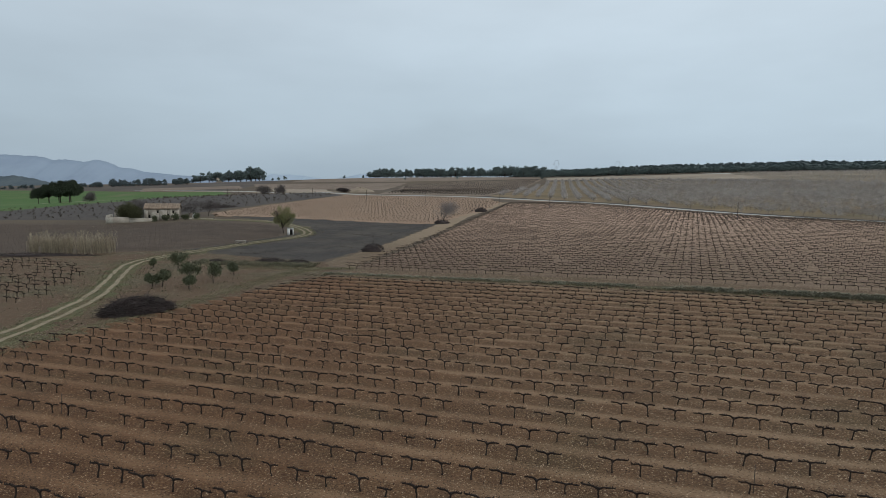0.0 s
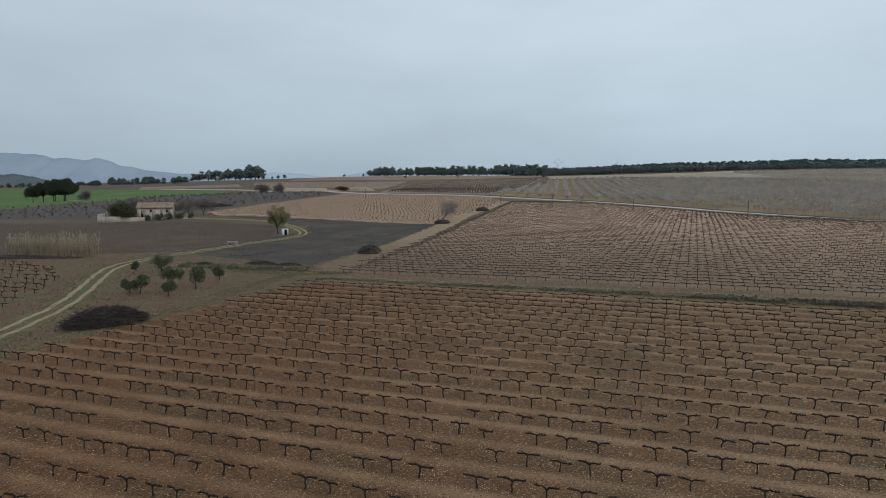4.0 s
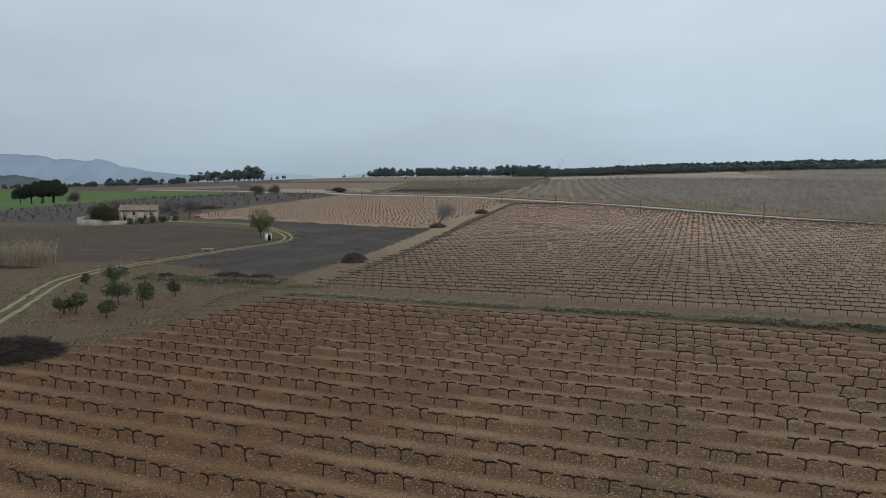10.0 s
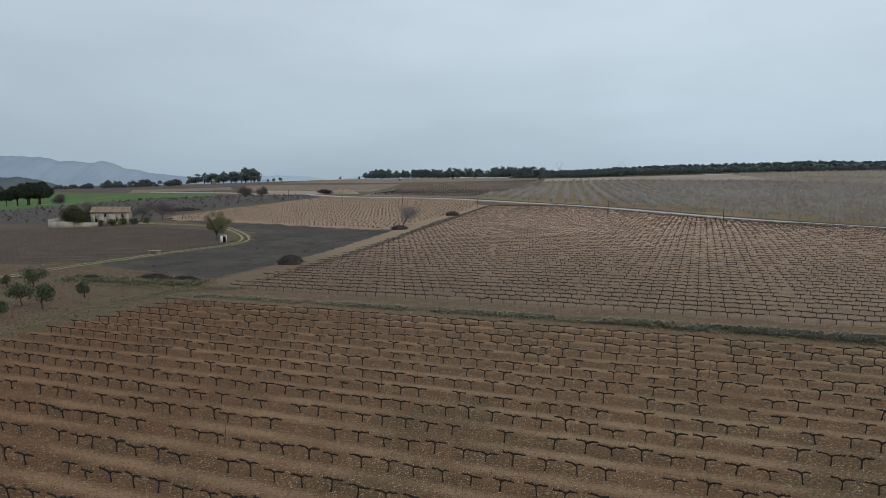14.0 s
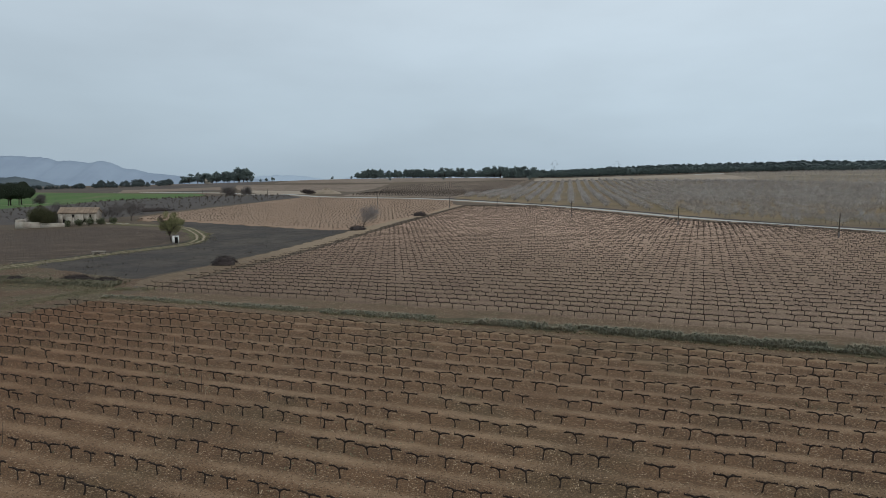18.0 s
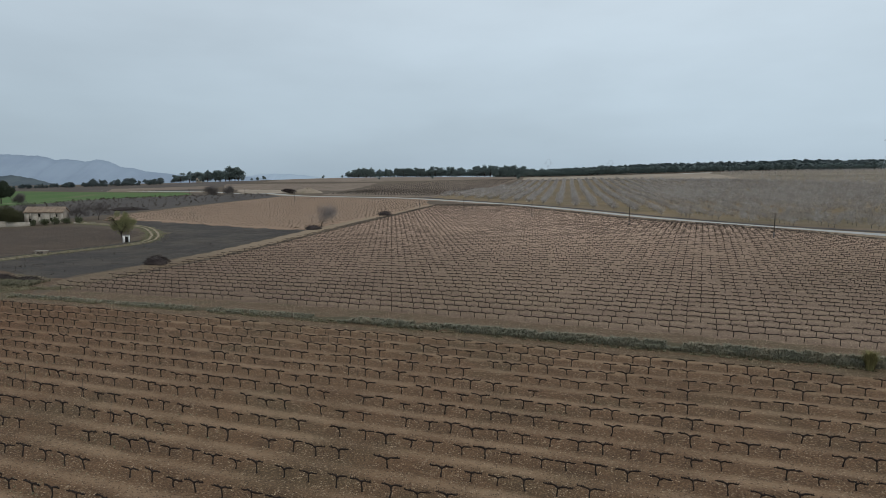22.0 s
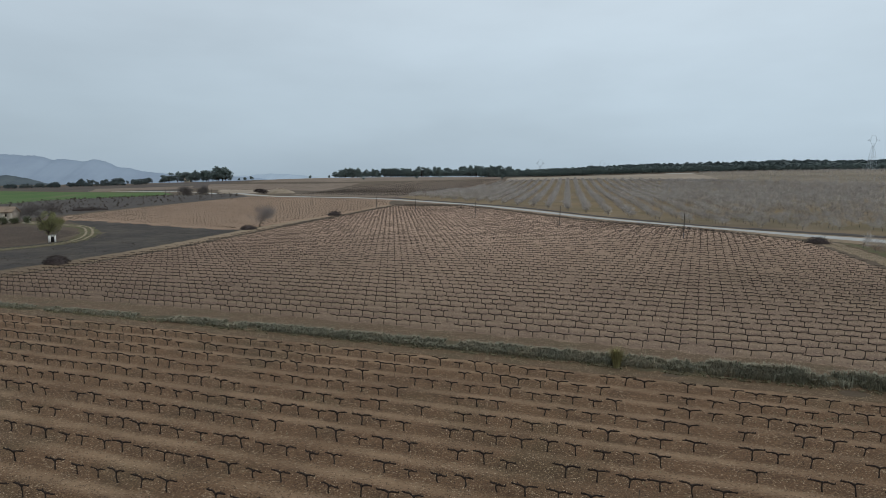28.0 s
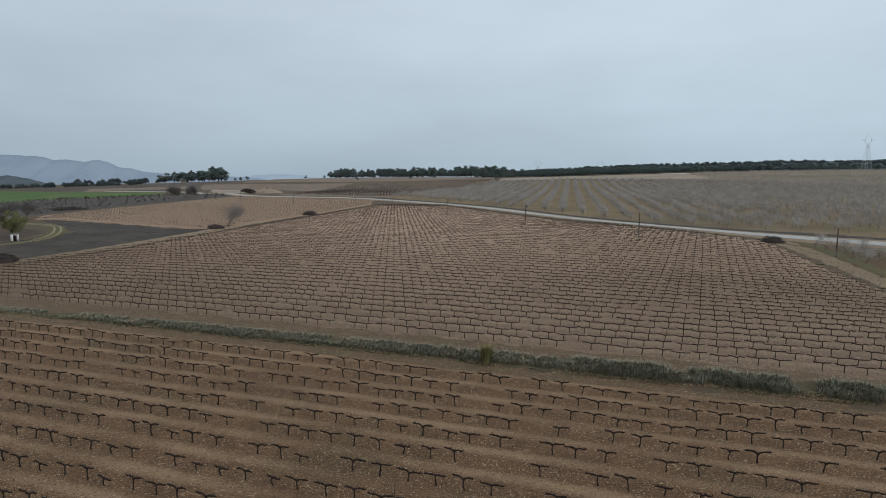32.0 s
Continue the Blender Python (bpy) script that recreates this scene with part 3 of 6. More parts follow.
def leaves(r, centres, spread, count, size, flat=1.0):
    """Small loose leaves or needle tufts round the given centres."""
    centres = np.asarray(centres, float)
    c = centres[r.integers(0, len(centres), count)]
    off = r.normal(0, 1, (count, 3))
    off /= np.linalg.norm(off, axis=1)[:, None]
    off *= (r.random(count) ** 0.45)[:, None] * spread
    off[:, 2] *= flat
    p = c + off
    u = r.normal(0, 1, (count, 3))
    u /= np.linalg.norm(u, axis=1)[:, None]
    w = np.cross(u, r.normal(0, 1, (count, 3)))
    w /= np.linalg.norm(w, axis=1)[:, None]
    s = size * (0.6 + 0.8 * r.random(count))[:, None]
    V = np.stack([p - u * s, p + u * s * 0.2 + w * s * 0.6, p + u * s, p - u * s * 0.1 - w * s * 0.6], 1).reshape(-1, 3)
    b = np.arange(count)[:, None] * 4
    F = np.concatenate([b + np.array([[0, 1, 2]]), b + np.array([[0, 2, 3]])])
    return V, F


def slivers(r, centres, spread, count, length, width, up=0.5):
    """Fine bare twigs: thin tapering slips that fan out from the given centres."""
    centres = np.asarray(centres, float)
    c = centres[r.integers(0, len(centres), count)] + r.normal(0, 1, (count, 3)) * spread * 0.5
    d = r.normal(0, 1, (count, 3)) + [0, 0, up]
    d /= np.linalg.norm(d, axis=1)[:, None]
    w = np.cross(d, r.normal(0, 1, (count, 3)))
    w *= width / np.linalg.norm(w, axis=1)[:, None]
    e = c + d * length * (0.5 + r.random(count))[:, None]
    V = np.stack([c - w, c + w, e], 1).reshape(-1, 3)
    return V, np.arange(count * 3).reshape(-1, 3)


def limbs(r, tall, levels, fork=3, spread=0.6, thick=0.1, clear=0.3, sides=(6, 4, 3, 3), wander=0.12):
    """Trunk, boughs and twigs: (trunk pieces, twig pieces, tips)."""
    trunk, twigs, tips = [], [], []

    def grow(p, d, length, rad, level):
        pts = [p]
        for i in range(3):
            d = d + r.normal(0, wander, 3)
            d /= np.linalg.norm(d)
            pts.append(pts[-1] + d * length / 3)
        (trunk if level < 2 else twigs).append(tube(pts, np.linspace(rad, rad * 0.55, 4), sides[min(level, 3)]))
        if level >= levels:
            tips.append(pts[-1])
            return
        for i in range(fork + (1 if level else 0)):
            at = pts[-1] if i == 0 or level == 0 else pts[r.integers(1, 4)]
            a = r.random() * 2 * math.pi
            e = d + spread * (0.6 + 0.8 * r.random()) * np.array([math.cos(a), math.sin(a), 0.25 * r.normal()])
            e[2] = max(e[2], 0.02)
            e /= np.linalg.norm(e)
            grow(at, e, length * (0.62 + 0.2 * r.random()) if level else (tall - length) * 0.42, rad * 0.52, level + 1)

    grow(np.zeros(3), np.array([0.05, 0.03, 1.0]), tall * clear, thick, 0)
    return trunk, twigs, tips


def thing(name, x, y, z=None, turn=0.0, label="", category="", group="", kind=""):
    """An empty at a thing's foot, on the ground."""
    ob = new(name)
    ob.empty_display_size = 0.2
    ob.matrix_world = Matrix.Translation((x, y, ground_z(x, y) if z is None else z)) @ Matrix.Rotation(turn, 4, "Z")
    return tagged(ob, label, category, group, kind)


def part(name, shape, mat, parent, label="", smooth=False):
    V, F = shape
    ob = new(name, mesh_of(name, V, F, mat, smooth=smooth))
    ob.parent = parent
    if label:
        ob["label"] = label
    return ob


def stuff(name, shape, mat, label, category, smooth=False):
    V, F = shape
    return tagged(new(name, mesh_of(name, V, F, mat, smooth=smooth)), label, category, kind="stuff")


def along(line, n):
    P = np.asarray(line, float)
    s = np.concatenate([[0], np.cumsum(np.linalg.norm(np.diff(P, axis=0), axis=1))])
    q = np.linspace(0, s[-1], n)
    return np.stack([np.interp(q, s, P[:, k]) for k in (0, 1)], 1)


def smooth_line(line, n):
    """A soft curve through a few points."""
    P = np.asarray(line, float)
    for _ in range(3):
        Q = np.empty((2 * len(P), 2))
        Q[0::2], Q[1::2] = P * 0.75 + np.roll(P, -1, 0) * 0.25, P * 0.25 + np.roll(P, -1, 0) * 0.75
        P = np.concatenate([P[:1], Q[:-2], P[-1:]])
    return along(P, n)


def sheet(name, near, far, nu, nv, mat, lift, label="", category="", relief=None, soft=False, rag=0.4, dip=True):
    """A piece of land between two edge lines, laid on the ground."""
    A, B = (smooth_line if soft else along)(near, nu), (smooth_line if soft else along)(far, nu)
    t = np.linspace(0, 1, nv)[:, None, None]
    P = A[None] * (1 - t) + B[None] * t
    X, Y = P[..., 0], P[..., 1]
    # ragged along the edges, calmer inside
    i, j = np.meshgrid(np.arange(nv), np.arange(nu), indexing="ij")
    rag = rag * (0.2 + 0.8 * np.exp(-np.minimum(np.minimum(i, nv - 1 - i), np.minimum(j, nu - 1 - j)) / 6))
    X, Y = (X + rag * (np.sin(Y * 0.9 + 2 * np.sin(X * 0.37)) + 0.7 * np.sin(Y * 2.3 + X * 1.1)),
            Y + rag * (np.sin(X * 0.8 + 2 * np.sin(Y * 0.41)) + 0.7 * np.sin(X * 2.1 - Y * 1.3)))
    Z = height(X, Y) + lift
    if relief is not None:
        Z = Z + relief(X, Y)
    for edge in (np.s_[0, :], np.s_[-1, :], np.s_[:, 0], np.s_[:, -1])[:2 if dip == "sides" else 4 if dip else 0]:
        Z[edge] = height(X[edge], Y[edge]) - 0.02
    V = np.stack([X, Y, Z], -1).reshape(-1, 3)
    i, j = np.meshgrid(np.arange(nv - 1), np.arange(nu - 1), indexing="ij")
    a = (i * nu + j).ravel()
    F = np.stack([a, a + 1, a + nu + 1, a + nu], 1)
    ob = new(name, mesh_of(name, V, F, mat, smooth=True))
    return tagged(ob, label, category, kind="structure")


def ribbon(name, line, width, n, mat, lift, label="", category="", across=5, rag=0.0):
    C = smooth_line(line, n)
    T = np.gradient(C, axis=0)
    T /= np.linalg.norm(T, axis=1)[:, None]
    N = np.stack([-T[:, 1], T[:, 0]], 1) * width / 2
    return sheet(name, C - N, C + N, n, across, mat, lift, label, category, rag=rag, dip="sides")


# ---- the land ----
def land():
    """One sheet out to the horizon, finer where the camera is."""
    r = np.concatenate([[0.0], np.geomspace(6, 420, 70), np.geomspace(440, 4900, 70)])
    a = np.radians(np.concatenate([np.linspace(-62, 62, 150), np.linspace(70, 290, 23)]))
    R, A = np.meshgrid(r, a, indexing="ij")
    X, Y = 35 + R * np.sin(A), 10 + R * np.cos(A)
    s = X * ACROSS[0] + Y * ACROSS[1]
    # the ground lies a little deeper under the worked soil of the two vineyards
    soft = lambda d: np.clip(d / 5 - 0.6, 0, 1)
    west = np.interp(Y, [0, 64, 82, 118], [-68, -44, -37, -26])
    cut = soft(X - west) * soft(187 - X) * soft(Y + 0.43 * (X + 68)) * soft(100 - s)
    cut = np.maximum(cut, soft(s - 92) * soft(107 - s) * soft(X + 18) * soft(127 - X))
    east = np.interp(Y, [71, 178, 206, 252, 343, 352], [128, 147, 134, 110, 66, 50])
    cut = np.maximum(cut, soft(s - 102) * soft(X - np.interp(Y, [70, 126, 352], [-34, -22, 28])) * soft(east - X) * soft(345 - Y))
    V = np.stack([X, Y, height(X, Y) - 0.7 * cut], -1).reshape(-1, 3)
    nr, na = len(r), len(a)
    i, j = np.meshgrid(np.arange(nr - 1), np.arange(na), indexing="ij")
    k = (j + 1) % na
    F = np.stack([i * na + j, (i + 1) * na + j, (i + 1) * na + k, i * na + k], -1).reshape(-1, 4)
    tagged(new("ground", mesh_of("ground", V, F[:, ::-1], M["earth"], smooth=True)), "dry brown farmland rolling away to low hills", "ground", kind="structure")


land()


def furrows(pitch, phase, deep):
    def add(X, Y):
        s = X * ACROSS[0] + Y * ACROSS[1]
        return deep * np.cos((s - phase) * 2 * math.pi / pitch)
    return add


sheet("field_front", [(-68, 0), (-44, 64), (-37, 82), (-24, 110.5)], [(190, -110), (190, -50), (190, -10), (190, 39.6)], 220, 150, M["soil_front"], 0.06,
      "stony reddish-brown vineyard soil with pale bands between rows", "vineyard soil", relief=furrows(PITCH, FIRST, -0.06))
sheet("weedy_ground", [(-62, 0), (-40, 62), (-33, 81), (-22, 112), (-26, 130)], [(-150, 0), (-120, 60), (-110, 100), (-104, 141), (-66, 151)], 80, 40, M["weedy"], 0.04, "rough weedy earth beside the farm track", "earth")
sheet("headland", [(-24, 109.5), (190, 38.8)], [(-20.5, 118.5), (190, 48)], 120, 24, M["headland"], 0.05, "bare trodden earth headland between two vineyards", "earth")
sheet("bank", [(-23.5, 112.0), (190, 41.3)], [(-22.5, 113.6), (190, 42.9)], 160, 8, M["bank"], 0.09, "grassy bank between the two vineyards", "bank")
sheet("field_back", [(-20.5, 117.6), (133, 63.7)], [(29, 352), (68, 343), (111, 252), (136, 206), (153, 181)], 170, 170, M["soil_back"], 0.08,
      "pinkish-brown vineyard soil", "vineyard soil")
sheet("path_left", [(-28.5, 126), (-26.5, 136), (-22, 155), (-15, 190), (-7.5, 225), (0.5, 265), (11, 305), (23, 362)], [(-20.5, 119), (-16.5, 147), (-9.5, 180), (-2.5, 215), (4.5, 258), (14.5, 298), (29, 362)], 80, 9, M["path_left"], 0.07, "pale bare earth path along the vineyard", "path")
sheet("path_right", [(132, 66), (143.5, 120), (148.4, 142), (152.2, 167), (154, 182)], [(138, 68), (149.5, 124), (155, 150), (158, 168), (160, 184)], 60, 7, M["path_pale"], 0.07, "pale bare earth path along the vineyard", "path")
sheet("verge_right", [(138, 68), (149.5, 124), (155, 150), (157.8, 168), (159.5, 178)], [(143.5, 70), (155.5, 134), (158.8, 152.5), (163.5, 177)], 120, 9, M["verge"], 0.06, "green grass strip beside the earth path", "grass", rag=0.7)
sheet("roadside_ground", [(139, 66), (149.5, 132), (158.5, 177)], [(284, 8), (209, 111), (171, 170)], 50, 30, M["weedy"], 0.05, "rough earth between the vineyard path and the road", "earth")
sheet("field_fallow", [(-65, 150), (-56, 184), (-51, 206), (-53, 224)], [(-29, 130), (-19, 170), (-12, 205), (-6, 232)], 60, 40, M["fallow"], 0.06, "dark fallow field with dry weeds", "field")
sheet("field_edge", [(-54, 222), (-30, 226), (-7, 231)], [(-117, 291), (-60, 266), (-9, 238)], 60, 20, M["fallow"], 0.055, "dark weedy strip below the pale vineyard", "field")
sheet("field_left", [(-260, 146), (-70, 146), (-59.5, 172), (-55, 190), (-60, 222)], [(-260, 265), (-146, 258.5), (-111, 254), (-65, 225)], 80, 40, M["soil_left"], 0.06, "brown vineyard soil in front of the farmhouse", "vineyard soil")
sheet("field_light", [(-108, 277), (-121, 303), (-107, 349), (-78, 434)], [(-9, 224), (-4, 244), (14, 300), (24, 360), (20, 408)], 90, 80, M["soil_light"], 0.24, "pale orange-brown vineyard soil", "vineyard soil", rag=1.3)
sheet("field_scrub", [(-460, 285), (-240, 280), (-146, 278), (-128, 312), (-80, 437)], [(-460, 330), (-240, 368), (-222, 420), (-235, 520), (-105, 490)], 90, 40, M["scrub"], 0.1, "grey-brown field dotted with low dry bushes", "field")
sheet("field_green", [(-560, 285), (-240, 328), (-232, 370), (-213, 398), (-262, 560), (-250, 680)], [(-1100, 620), (-700, 860), (-506, 800), (-400, 760), (-276, 716)], 90, 50, M["green"], 0.2, "bright green field of young cereal", "field")
sheet("sand_patch", [(-262, 425), (-258, 470)], [(-300, 424), (-330, 560)], 12, 10, M["pale"], 0.26, "bare sandy patch beside the pine clump", "earth")
sheet("field_mauve", [(-276, 722), (-400, 770), (-506, 810), (-700, 870)], [(-260, 990), (-400, 960), (-560, 930), (-800, 1000)], 40, 20, M["brown"], 0.25, "dark ploughed field below the far trees", "field")
sheet("orchard_ground", [(20, 436), (72, 368), (121, 276), (148, 220), (182, 178), (240, 90)], [(118, 790), (205, 785), (308, 640), (375, 500), (455, 330), (530, 170)], 90, 80, M["orchard"], 0.14, "yellow-green grassy orchard floor", "orchard ground")
sheet("field_far", [(-58, 455), (20, 440)], [(-66, 740), (0, 826), (117, 860)], 50, 60, M["soil_far"], 0.18, "brown vineyard soil on the rising slope", "vineyard soil")
sheet("hill_dark", [(118, 792), (205, 787), (310, 642)], [(118, 822), (209, 818), (334, 668)], 40, 5, M["brown"], 0.3, "dark ploughed strip above the orchard", "earth")
sheet("hill_pale", [(118, 821), (209, 817), (333, 667)], [(130, 925), (250, 925), (372, 880)], 40, 20, M["pale"], 0.25, "pale dry earth below the pinewood", "earth")
sheet("hill_right", [(323, 654), (380, 500), (460, 330), (530, 170)], [(376, 880), (560, 880), (760, 800), (900, 500)], 40, 30, M["hillside"], 0.25, "pale brown field rising to the wood", "field")
sheet("field_strip", [(-398, 762), (-269, 768)], [(-429, 826), (-291, 828)], 30, 12, M["soil_far"], 0.4, "pale pinkish field below the far trees", "field", rag=1.0)
sheet("pale_strip", [(-206, 690), (-96, 514)], [(-226, 743), (-151, 705)], 30, 12, M["pale"], 0.35, "pale bare earth strip beside the road", "field", rag=1.0)
sheet("hill_slope", [(-240, 745), (-155, 712), (-80, 640)], [(-290, 860), (-145, 812), (-66, 800)], 40, 20, M["soil_far"], 0.3, "brown field on the rising slope", "field", rag=1.0)
sheet("hill_top", [(-240, 880), (-77, 830), (0, 845), (117, 880)], [(-240, 1015), (-80, 1030), (0, 1030), (128, 940)], 40, 20, M["soil_far"], 0.25, "pale dry earth on the hilltop", "earth")
sheet("chalk_patch", [(335, 858), (372, 852)], [(338, 884), (384, 880)], 10, 8, M["chalk"], 0.5, "bare whitish chalk below the pines", "earth", rag=2.0)
ribbon("hill_track", [(225, 800), (330, 740), (420, 690), (560, 640)], 5.0, 60, M["pale"], 0.45, "pale farm track over the hillside", "track", rag=0.5)
ribbon("hill_hedge_line", [(372, 700), (450, 690), (540, 640), (640, 560)], 9.0, 60, M["verge"], 0.4, "strip of rough green grass across the hillside", "grass", rag=1.5)

ROAD = [(290, 10), (215, 112), (177, 171), (145, 214), (118, 267), (72, 357), (12, 427), (-46, 433), (-76, 443), (-107, 492), (-170, 610), (-225, 700), (-300, 740), (-520, 830)]
ribbon("road", ROAD, 10.5, 260, M["asphalt"], 0.24, "narrow grey asphalt country road", "road")
ribbon("road_verge", ROAD, 16.0, 260, M["path_pale"], 0.18, "dry earth road verge", "verge")
ribbon("orchard_edge", [(297, 16), (222, 118), (184, 177), (152, 220), (125, 273), (79, 363), (18, 435)], 5.0, 200, M["scrub"], 0.26, "dark strip of dry weeds along the orchard edge", "weeds", rag=0.8)
TRACK = [(-43.5, 30), (-45.5, 58), (-47.3, 72), (-48.9, 80), (-50.8, 88), (-54.5, 98), (-59.5, 110), (-63.3, 119), (-65.6, 127), (-65.6, 134.5), (-63.5, 145), (-60, 157), (-56, 170.5), (-51.5, 181), (-47.5, 189), (-47.5, 199), (-53, 213), (-62, 228), (-71.5, 241), (-91, 252), (-107, 263), (-122, 279)]
ribbon("track_verge", TRACK, 6.2, 420, M["verge"], 0.10, "grassy verge and middle of a farm track", "grass", rag=0.7)


def rut(name, side):
    C = smooth_line(TRACK, 200)
    T = np.gradient(C, axis=0)
    T /= np.linalg.norm(T, axis=1)[:, None]
    N = np.stack([-T[:, 1], T[:, 0]], 1)
    sheet(name, C + N * (side - 0.34), C + N * (side + 0.34), 200, 3, M["rut"], 0.14, "pale wheel rut of a farm track", "track", rag=0.12, dip=False)


ribbon("ditch", [(-66.5, 150), (-62.5, 163), (-58, 177), (-54, 188)], 1.6, 60, M["fallow"], 0.10, "dark weedy ditch beside the farm track", "ditch", rag=0.4)
rut("track_rut_1", -0.95)
rut("track_rut_2", 0.95)


# ---- vines ----
def vine_shape(r, fine=True, tall=0.56, reach=(0.42, 0.68)):
    """A pruned vine trained to two arms along the row: pieces of trunk and arms."""
    tall = tall * (0.92 + 0.16 * r.random())
    if not fine:
        lean = r.normal(0, 0.03, 2)
        z = np.linspace(-0.08, tall, 3)
        trunk = tube(np.stack([lean[0] * z / tall, lean[1] * z / tall, z], 1), np.array([0.050, 0.044, 0.046]) * (0.85 + 0.25 * r.random(3)), 3)
        arms = []
        for side in (-1, 1):
            out = reach[0] + (reach[1] - reach[0]) * r.random()
            u = np.linspace(0, 1, 4)
            P = np.stack([lean[0] + side * out * u, lean[1] + r.normal(0, 0.02, 4), tall - 0.04 + 0.07 * np.sqrt(u) + r.normal(0, 0.022, 4)], 1)
            bits = [tube(P, np.linspace(0.058, 0.046, 4), 3)]
            for i in (1, 2, 3):
                bits.append(tube([P[i], P[i] + [r.normal(0, 0.03), 0, 0.06 + 0.05 * r.random()]], [0.036, 0.026], 3))
            arms.append(join(bits))
        return trunk, arms
    lean = r.normal(0, 0.045, 2)
    k = 7
    z = np.linspace(-0.08, tall, k)
    bend = np.sin(np.linspace(0, 2.6, k)) * r.normal(0, 0.028) + r.normal(0, 0.008, k)
    girth = np.interp(np.linspace(0, 1, k), [0, 0.2, 0.75, 1], [0.062, 0.040, 0.037, 0.060])
    trunk = tube(np.stack([lean[0] * z / tall + bend, lean[1] * z / tall + bend * 0.5, z], 1), girth * (0.85 + 0.3 * r.random(k)), 6)
    top = np.array([lean[0] + bend[-1], lean[1] + bend[-1] * 0.5, tall])
    arms = []
    for side in (-1, 1):
        out = reach[0] + (reach[1] - reach[0]) * r.random()
        m = 9
        u = np.linspace(0, 1, m)
        rise = r.normal(0.0, 0.022)
        fork = 0.03 + 0.07 * r.random()
        P = np.stack([top[0] + side * out * u, top[1] + np.cumsum(r.normal(0, 0.014, m)), top[2] - fork + fork * 1.4 * np.minimum(1, u / 0.3) + rise * u + np.cumsum(r.normal(0, 0.008, m))], 1)
        P[0] = top - np.array([0, 0, fork + 0.02])
        pieces = [tube(P, np.linspace(0.050, 0.031, m) * (0.75 + 0.55 * r.random(m)), 6)]
        # short pruned spurs, most of them pointing up
        for i in range(1, m):
            if r.random() < 0.7:
                q = P[i]
                e = q + np.array([r.normal(0.015 * side, 0.04), r.normal(0, 0.035), 0.03 + 0.07 * r.random()])
                pieces.append(tube([q - [0, 0, 0.01], (q + e) / 2 + r.normal(0, 0.012, 3), e], [0.034, 0.026, 0.020], 4))
        arms.append(join(pieces))
    return trunk, arms


def grid(row, across, pitch_row, pitch_vine, first, start, last, skew):
    """Places in rows: x, y and the distance across."""
    k, j = np.meshgrid(np.arange(-14, int((last - first) / pitch_row) + 1), np.arange(-110, 180), indexing="ij")
    k, j = k.ravel(), j.ravel()
    S, A = first + pitch_row * k, start + pitch_vine * j + skew * k
    return S * across[0] + A * row[0], S * across[1] + A * row[1], S


TURN, BACK_TURN = math.atan2(ROW[1], ROW[0]), math.atan2(BACK_ROW[1], BACK_ROW[0])


